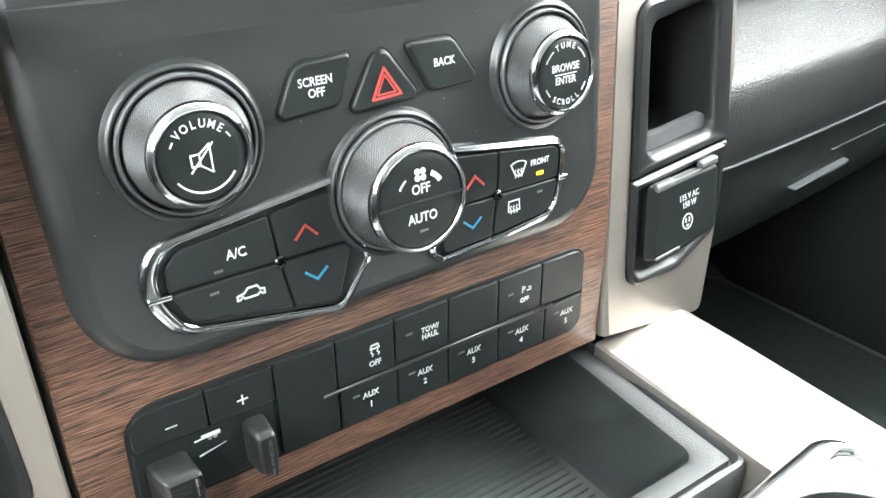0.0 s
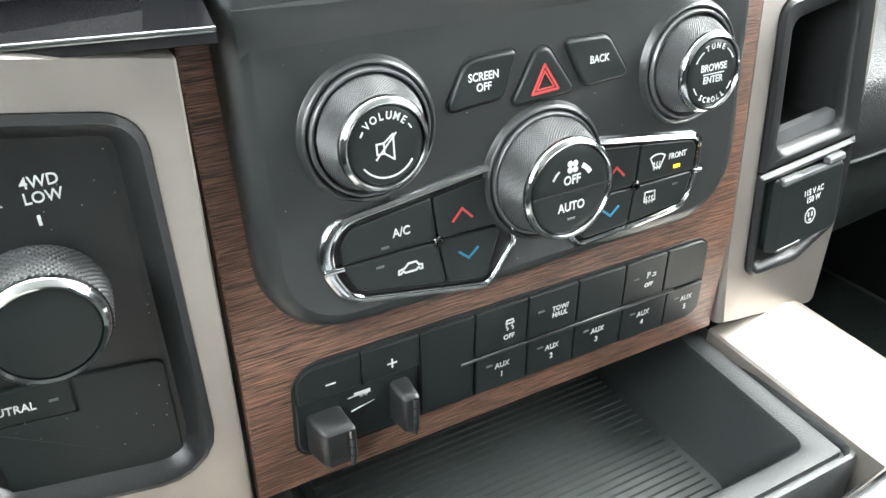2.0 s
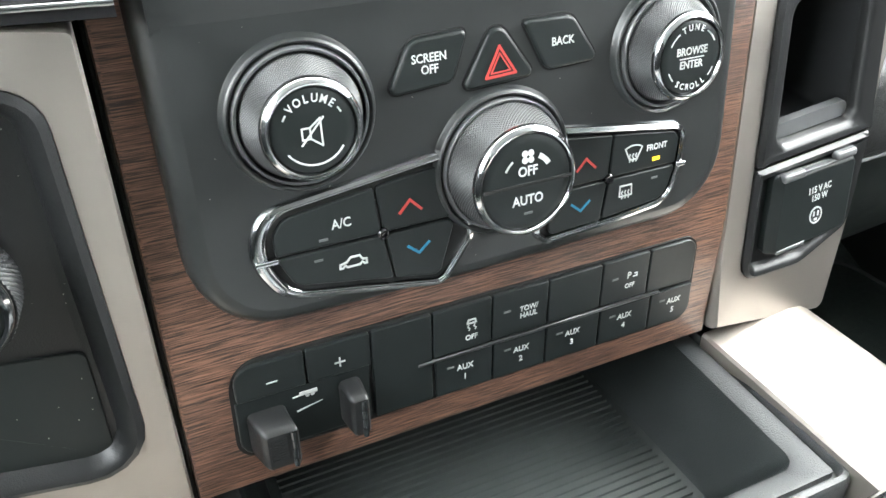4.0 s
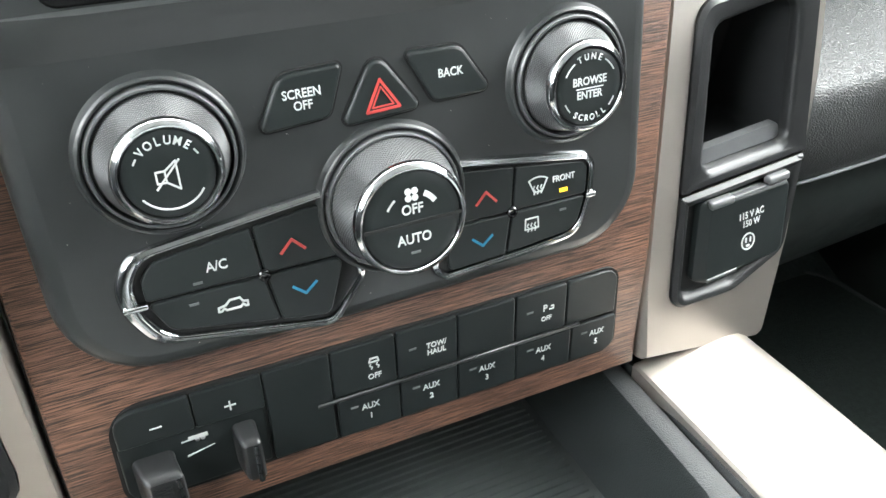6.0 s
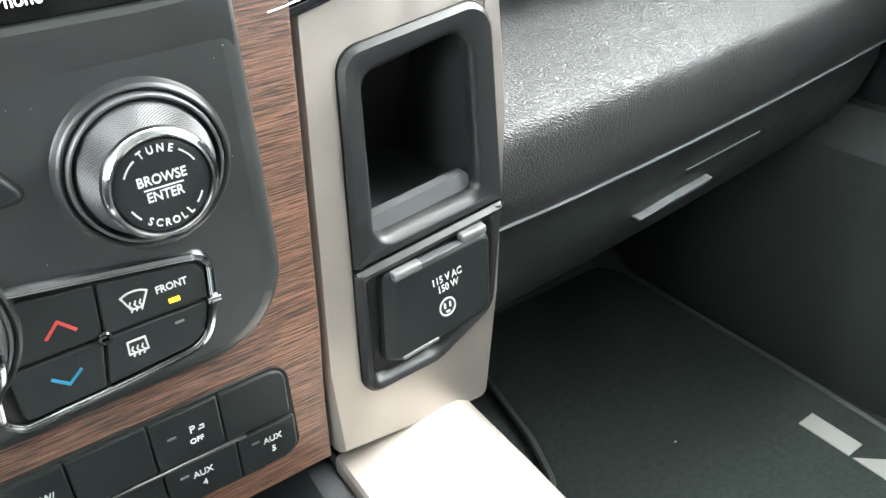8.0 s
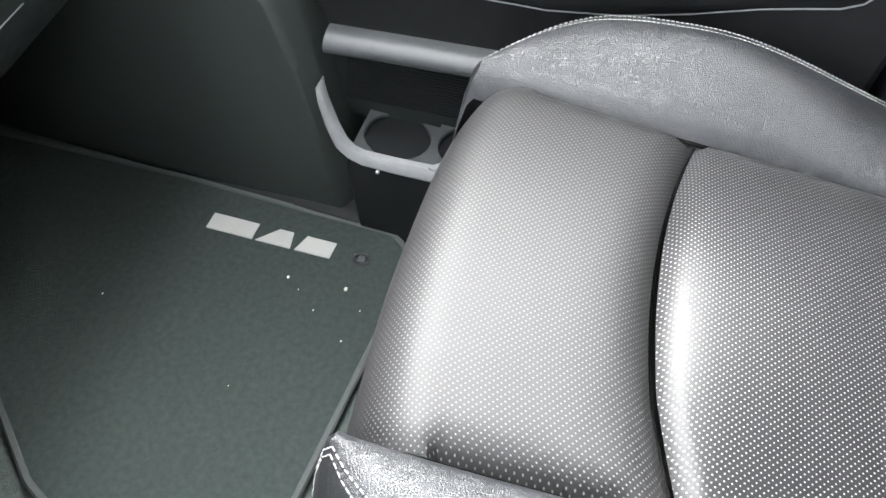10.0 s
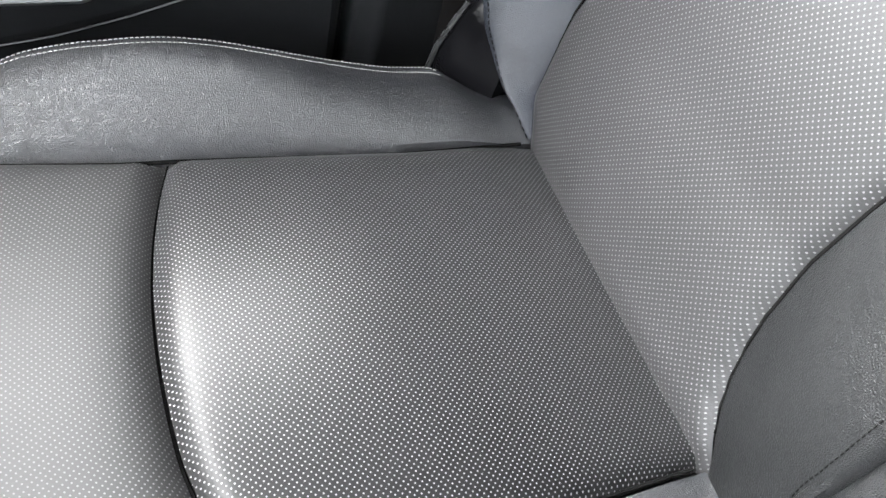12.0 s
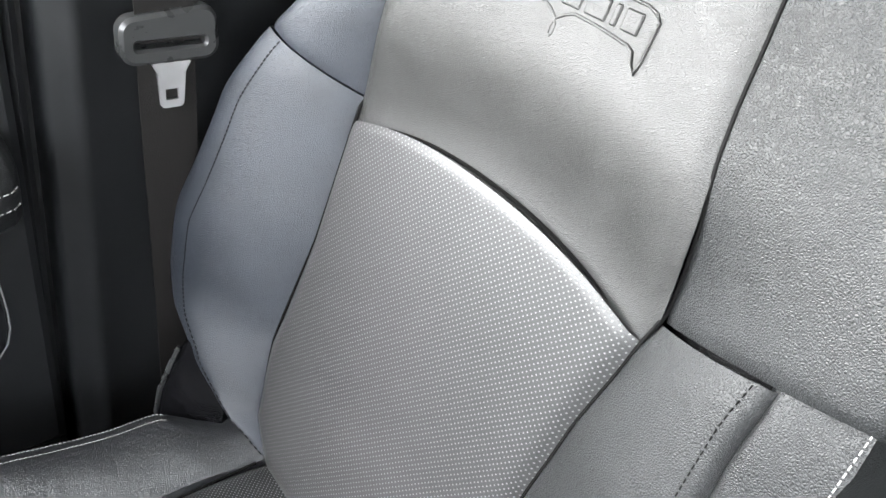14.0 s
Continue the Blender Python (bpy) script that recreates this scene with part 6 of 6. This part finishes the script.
rows = []
for j in range(101):
    t = j / 100
    row = []
    for i in range(NS + 1):
        s_ = i / NS
        zz = -0.225 + (arch_z(0.336 + 0.29 * s_) + 0.225) * t
        a, b = lerp_table(INN, zz), lerp_table(OUT, zz)
        x = a + (b - a) * s_
        off = 0.007 * math.sin(math.pi * s_) ** 0.8 + 0.004 * smooth01((t - 0.15) / 0.9) + pillow(s_, t, 0.016, 0.03, 0.006, (1, 1, 0, 0)) - 0.0018 * (1 - math.sqrt(1 - min(1.0, max(0.0, (t - 0.975) / 0.025)) ** 2)) + 0.004 * math.sin(math.pi * min(1, t / 0.5)) - 0.026 * (1 - smooth01(t / 0.22))
        row.append(back_pt(x, zz, off))
    rows.append(row)
Shape().grid(rows).make("lumbar_insert", M_PERF_BACK, seat, "perforated dark leather lumbar panel with an arched top seam")
rows = []
for j in range(45):
    t = j / 44
    row = []
    for i in range(NS + 1):
        s_ = i / NS
        z0 = arch_z(0.336 + 0.29 * s_) - 0.006
        zz = z0 + (0.46 - z0) * t
        a, b = lerp_table(INN, zz), lerp_table(OUT, zz)
        x = a + (b - a) * s_
        mid = math.sin(math.pi * s_) ** 0.7
        off = -0.002 - 0.007 * mid + (0.018 + 0.007 * mid) * smooth01((t - 0.02) / 0.29) + 0.003 * mid + pillow(s_, t, 0.012, 1, 0.003, (1, 1, 0, 0))
        row.append(back_pt(x, zz, off))
    rows.append(row)
Shape().grid(rows).make("upper_back_panel", M_LEATHER_UPPER, seat, "smooth grey-black leather upper panel")
s = Shape().tube([back_pt(0.336 + 0.29 * k / 40, arch_z(0.336 + 0.29 * k / 40) - 0.002, -0.0050 if 0 < k < 40 else -0.007) for k in range(41)], 0.0013, 6)
s.make("arch_seam", M_SEAM, seat)

# embossed badge: a pressed frame with plain blocks and a small drop below its middle
BC = 0.4610
half = [(0.0, 0.2838), (0.030, 0.2839), (0.054, 0.2837), (0.0605, 0.2818), (0.0640, 0.2785), (0.0638, 0.2680), (0.0636, 0.2580), (0.0625, 0.2516), (0.0585, 0.2555), (0.0560, 0.2610), (0.0520, 0.2628), (0.030, 0.2650), (0.012, 0.2657), (0.006, 0.2635), (0.0, 0.2596)]
bpts = [(BC + u, z) for u, z in half] + [(BC - u, z) for u, z in half[-2:0:-1]]
badge = Shape().tube([back_pt(x, z, 0.0186) for x, z in bpts + bpts[:1]], 0.0010, 8).make("embossed_badge", M_LEATHER_UPPER, seat, "pressed leather badge outline")
Shape().tube([back_pt(BC + 0.0016 * math.sin(a), 0.2540 + 0.0040 * math.cos(a), 0.0187) for a in [2 * math.pi * k / 14 for k in range(15)]], 0.0007, 6).make("embossed_drop", M_LEATHER_UPPER, badge)
for u, w in ((-0.0545, 0.0115), (-0.0395, 0.0040), (-0.0320, 0.0155), (-0.0135, 0.0145), (0.0040, 0.0135), (0.0205, 0.0145), (0.0385, 0.0120)):
    x = BC + u
    q = rounded([(x, 0.2680, 0.001), (x + w, 0.2680, 0.001), (x + w, 0.2795, 0.001), (x, 0.2795, 0.001)], 3)
    Shape().loft([[back_pt(a, b, 0.0165) for a, b in q], [back_pt(a, b, 0.0190) for a, b in q], [back_pt(a, b, 0.0198) for a, b in inset(q, 0.0009)]]).make("embossed_block", M_LEATHER_UPPER, badge)


def back_bolster(sgn, name, tab, zlo, zhi, wid_tab, fwd_tab, mat, label, base=lambda z: -0.0025):
    rows = []
    for j in range(49):
        t = j / 48
        row = []
        for i in range(31):
            u = i / 30
            z = zlo(0) + (zhi(0) - zlo(0)) * t
            xs = lerp_table(tab, z) + sgn * 0.001
            w = lerp_table(wid_tab, z)
            f = lerp_table(fwd_tab, z)
            if u < 0.6:
                v = u / 0.6
                zz = z + (zhi(w * v) - zhi(0)) * t ** 6 + (zlo(w * v) - zlo(0)) * (1 - t) ** 6
                x = xs + sgn * w * v
                off = base(z) + (f - base(z)) * math.sin(v * math.pi / 2) ** 0.85
            else:
                v = (u - 0.6) / 0.4
                zz = z + (zhi(w) - zhi(0)) * t ** 6 + (zlo(w) - zlo(0)) * (1 - t) ** 6
                x = xs + sgn * (w + 0.022 * min(1.0, w / 0.05) * math.sin(v * math.pi / 2))
                off = f - (f + 0.10) * (1 - math.cos(v * math.pi / 2))
            off += pillow(0.5, t, 1, 0.020, 0.0035, (0, 0, 1, 1))
            row.append(back_pt(x, zz, off))
        rows.append(row)
    return Shape().grid(rows).make(name, mat, seat, label), rows


def SHB(z):
    """How far the shoulder's inner edge stands forward, following the upper panel."""
    return -0.006 + 0.020 * smooth01((z - 0.155) / 0.085)


seam_o = lambda w: 0.150 + 0.30 * w
ob, rws = back_bolster(1, "outer_back_bolster", OUT, lambda w: -0.162, seam_o, [(-0.162, 0.003), (-0.152, 0.010), (-0.14, 0.022), (-0.11, 0.056), (-0.08, 0.087), (-0.05, 0.101), (0.0, 0.109), (0.10, 0.093), (0.15, 0.068)], [(-0.162, 0.002), (-0.152, 0.010), (-0.14, 0.025), (-0.11, 0.042), (-0.08, 0.051), (0.0, 0.063), (0.10, 0.058), (0.19, 0.046)], M_LEATHER_SMOOTH, "smooth black leather side wing, coloured bluish for sky light")
st = Shape()
for r0, r1 in zip(rws, rws[1:]):
    a, b = Vector(r0[14]), Vector(r1[14])
    for q in range(2):
        p0, p1 = a.lerp(b, q / 2 + 0.05), a.lerp(b, q / 2 + 0.36)
        st.tube([p0 + NB * 0.0006, p1 + NB * 0.0006], 0.0006, 4)
tagged(st.make("stitching", M_SEAM, ob, "dark thread", smooth=False), kind="stuff")
back_bolster(1, "outer_shoulder", OUT, lambda w: 0.1508 + 0.30 * w, lambda w: 0.46 + 0.1 * w, [(0.15, 0.066), (0.20, 0.050), (0.30, 0.040), (0.46, 0.04)], [(0.15, 0.049), (0.25, 0.038), (0.46, 0.024)], M_LEATHER_SMOOTH, "grey-black leather shoulder wing", SHB)
IW = [(-0.25, 0.030), (-0.195, 0.033), (-0.157, 0.055), (-0.118, 0.0815), (-0.076, 0.093), (-0.04, 0.097), (0.0, 0.094), (0.06, 0.084), (0.125, 0.070), (0.16, 0.065)]
seam_i = lambda w: 0.146 + 0.20 * w
ob, rws = back_bolster(-1, "inner_back_bolster", INN, lambda w: -0.205, seam_i, IW, [(-0.17, 0.010), (-0.05, 0.024), (0.05, 0.026), (0.16, 0.020)], M_LEATHER, "black leather inner wing")
st = Shape()
for r0, r1 in zip(rws[3:], rws[4:]):
    a, b = Vector(r0[17]), Vector(r1[17])
    for q in (0.05, 0.55):
        st.tube([a.lerp(b, q) + NB * 0.0003, a.lerp(b, q + 0.30) + NB * 0.0003], 0.00045, 4)
tagged(st.make("stitching", M_SEAM, ob, "dark thread", smooth=False), kind="stuff")
back_bolster(-1, "inner_shoulder", INN, lambda w: 0.1468 + 0.20 * w, lambda w: 0.46, [(0.14, 0.115), (0.30, 0.105), (0.46, 0.10)], [(0.14, 0.021), (0.30, 0.024), (0.46, 0.02)], M_LEATHER, "pebbled grey-black leather shoulder", SHB)
# side strip beyond the piping of the inner wing
rows = []
for j in range(41):
    z = -0.25 + 0.412 * j / 40
    row = []
    for i in range(15):
        u = i / 14
        xs = lerp_table(INN, z) - lerp_table(IW, z) - 0.003
        off = 0.020 - 0.012 * math.exp(-u / 0.06) - 0.004 * u + (-0.07 * smooth01((u - 0.80) / 0.2)) + pillow(0.5, j / 40, 1, 0.03, 0.006, (0, 0, 0, 1))
        row.append(back_pt(xs - 0.062 * u, z + 0.012 * u * (j / 40), off))
    rows.append(row)
Shape().grid(rows).make("inner_side_panel", M_LEATHER, seat, "creased black leather side strip")
s = Shape().tube([back_pt(lerp_table(INN, z) - lerp_table(IW, z) - 0.001, z, 0.0165 - 0.006 * smooth01((k - 26) / 4)) for k, z in [(k, -0.25 + 0.396 * k / 30) for k in range(31)]], 0.0038, 8)
s.make("piping", M_LEATHER, seat, "rolled leather piping")
st = Shape()
for off in (0.0, 0.012):
    for k in range(70):
        z = -0.10 + 0.0040 * k
        x = 0.2155 - 0.5 * off
        st.tube([back_pt(x, z, 0.0172 - off * 1.6), back_pt(x, z + 0.0026, 0.0172 - off * 1.6)], 0.0004, 4)
tagged(st.make("side_stitching", M_THREAD, seat, "pale thread", smooth=False), kind="stuff")
s = Shape()
s.loft([[back_pt(x, z, o) for x, o in ((0.235, -0.02), (0.640, -0.02), (0.69, -0.06), (0.66, -0.14), (0.23, -0.14), (0.20, -0.05))] for z in (-0.20, 0.0, 0.2, 0.46)])
s.make("back_shell", M_LEATHER, seat)
# recliner cover between cushion and backrest
s = Shape()
loops = []
for z, y, w, f in ((-0.240, -0.672, 0.0, 0.030), (-0.215, -0.664, 0.0, 0.030), (-0.190, -0.657, 0.0, 0.029), (-0.165, -0.652, 0.0, 0.026), (-0.140, -0.657, 0.001, 0.023), (-0.115, -0.668, 0.002, 0.019), (-0.098, -0.6765, 0.003, 0.012), (-0.090, -0.683, 0.004, 0.004)):
    loops.append([(0.690, y - 0.06, z), (0.6965, y - 0.030, z), (0.6955, y - 0.006, z), (0.692, y - 0.001, z), (0.686, y, z), (0.680, y - 0.004, z), (0.676 - 0.2 * f, y - 0.010, z), (0.668 - 0.5 * f, y - 0.020 - 0.3 * f, z), (0.660 - 0.6 * f, y - 0.040, z), (0.655, y - 0.06, z)])
s.loft(loops)
s.make("recliner_cover", M_RECLINE, seat, "shiny black plastic recliner cover")
s = Shape().tube([(0.6925, y + 0.0008, z) for z, y in ((-0.215, -0.664), (-0.190, -0.657), (-0.165, -0.652), (-0.140, -0.657), (-0.115, -0.668), (-0.098, -0.6765))], 0.0024, 8)
s.make("recliner_edge", M_LATCH, seat, "satin grey edge of the recliner cover")
for nm, fx, dz in (("outer_cushion_seam", XO, -0.0085), ("inner_cushion_seam", XI, -0.0085)):
    Shape().tube([(fx(y), y, cush_z(0, y) + dz) for y in [-0.30 - 0.40 * k / 30 for k in range(31)]], 0.0015, 6).make(nm, M_SEAM, seat)
for nm, tab in (("outer_back_seam", OUT), ("inner_back_seam", INN)):
    Shape().tube([back_pt(lerp_table(tab, z), z, -0.0030 if z < 0.145 else SHB(z) - 0.0005) for z in [-0.145 + 0.575 * k / 60 for k in range(61)]], 0.0015, 6).make(nm, M_SEAM, seat)

# wells and open covers face the cab
for ob in list(bpy.data.objects):
    if ob.type == "MESH" and ob.name.split(".")[0] in ("bin_well", "pocket_liner", "cup_well", "cup_recess", "pocket_floor", "cushion_front", "inner_cushion_bolster", "inner_back_bolster", "inner_side_panel", "upper_back_panel", "inner_shoulder") and "turned" not in ob.data:
        ob.data.flip_normals()
        ob.data["turned"] = 1
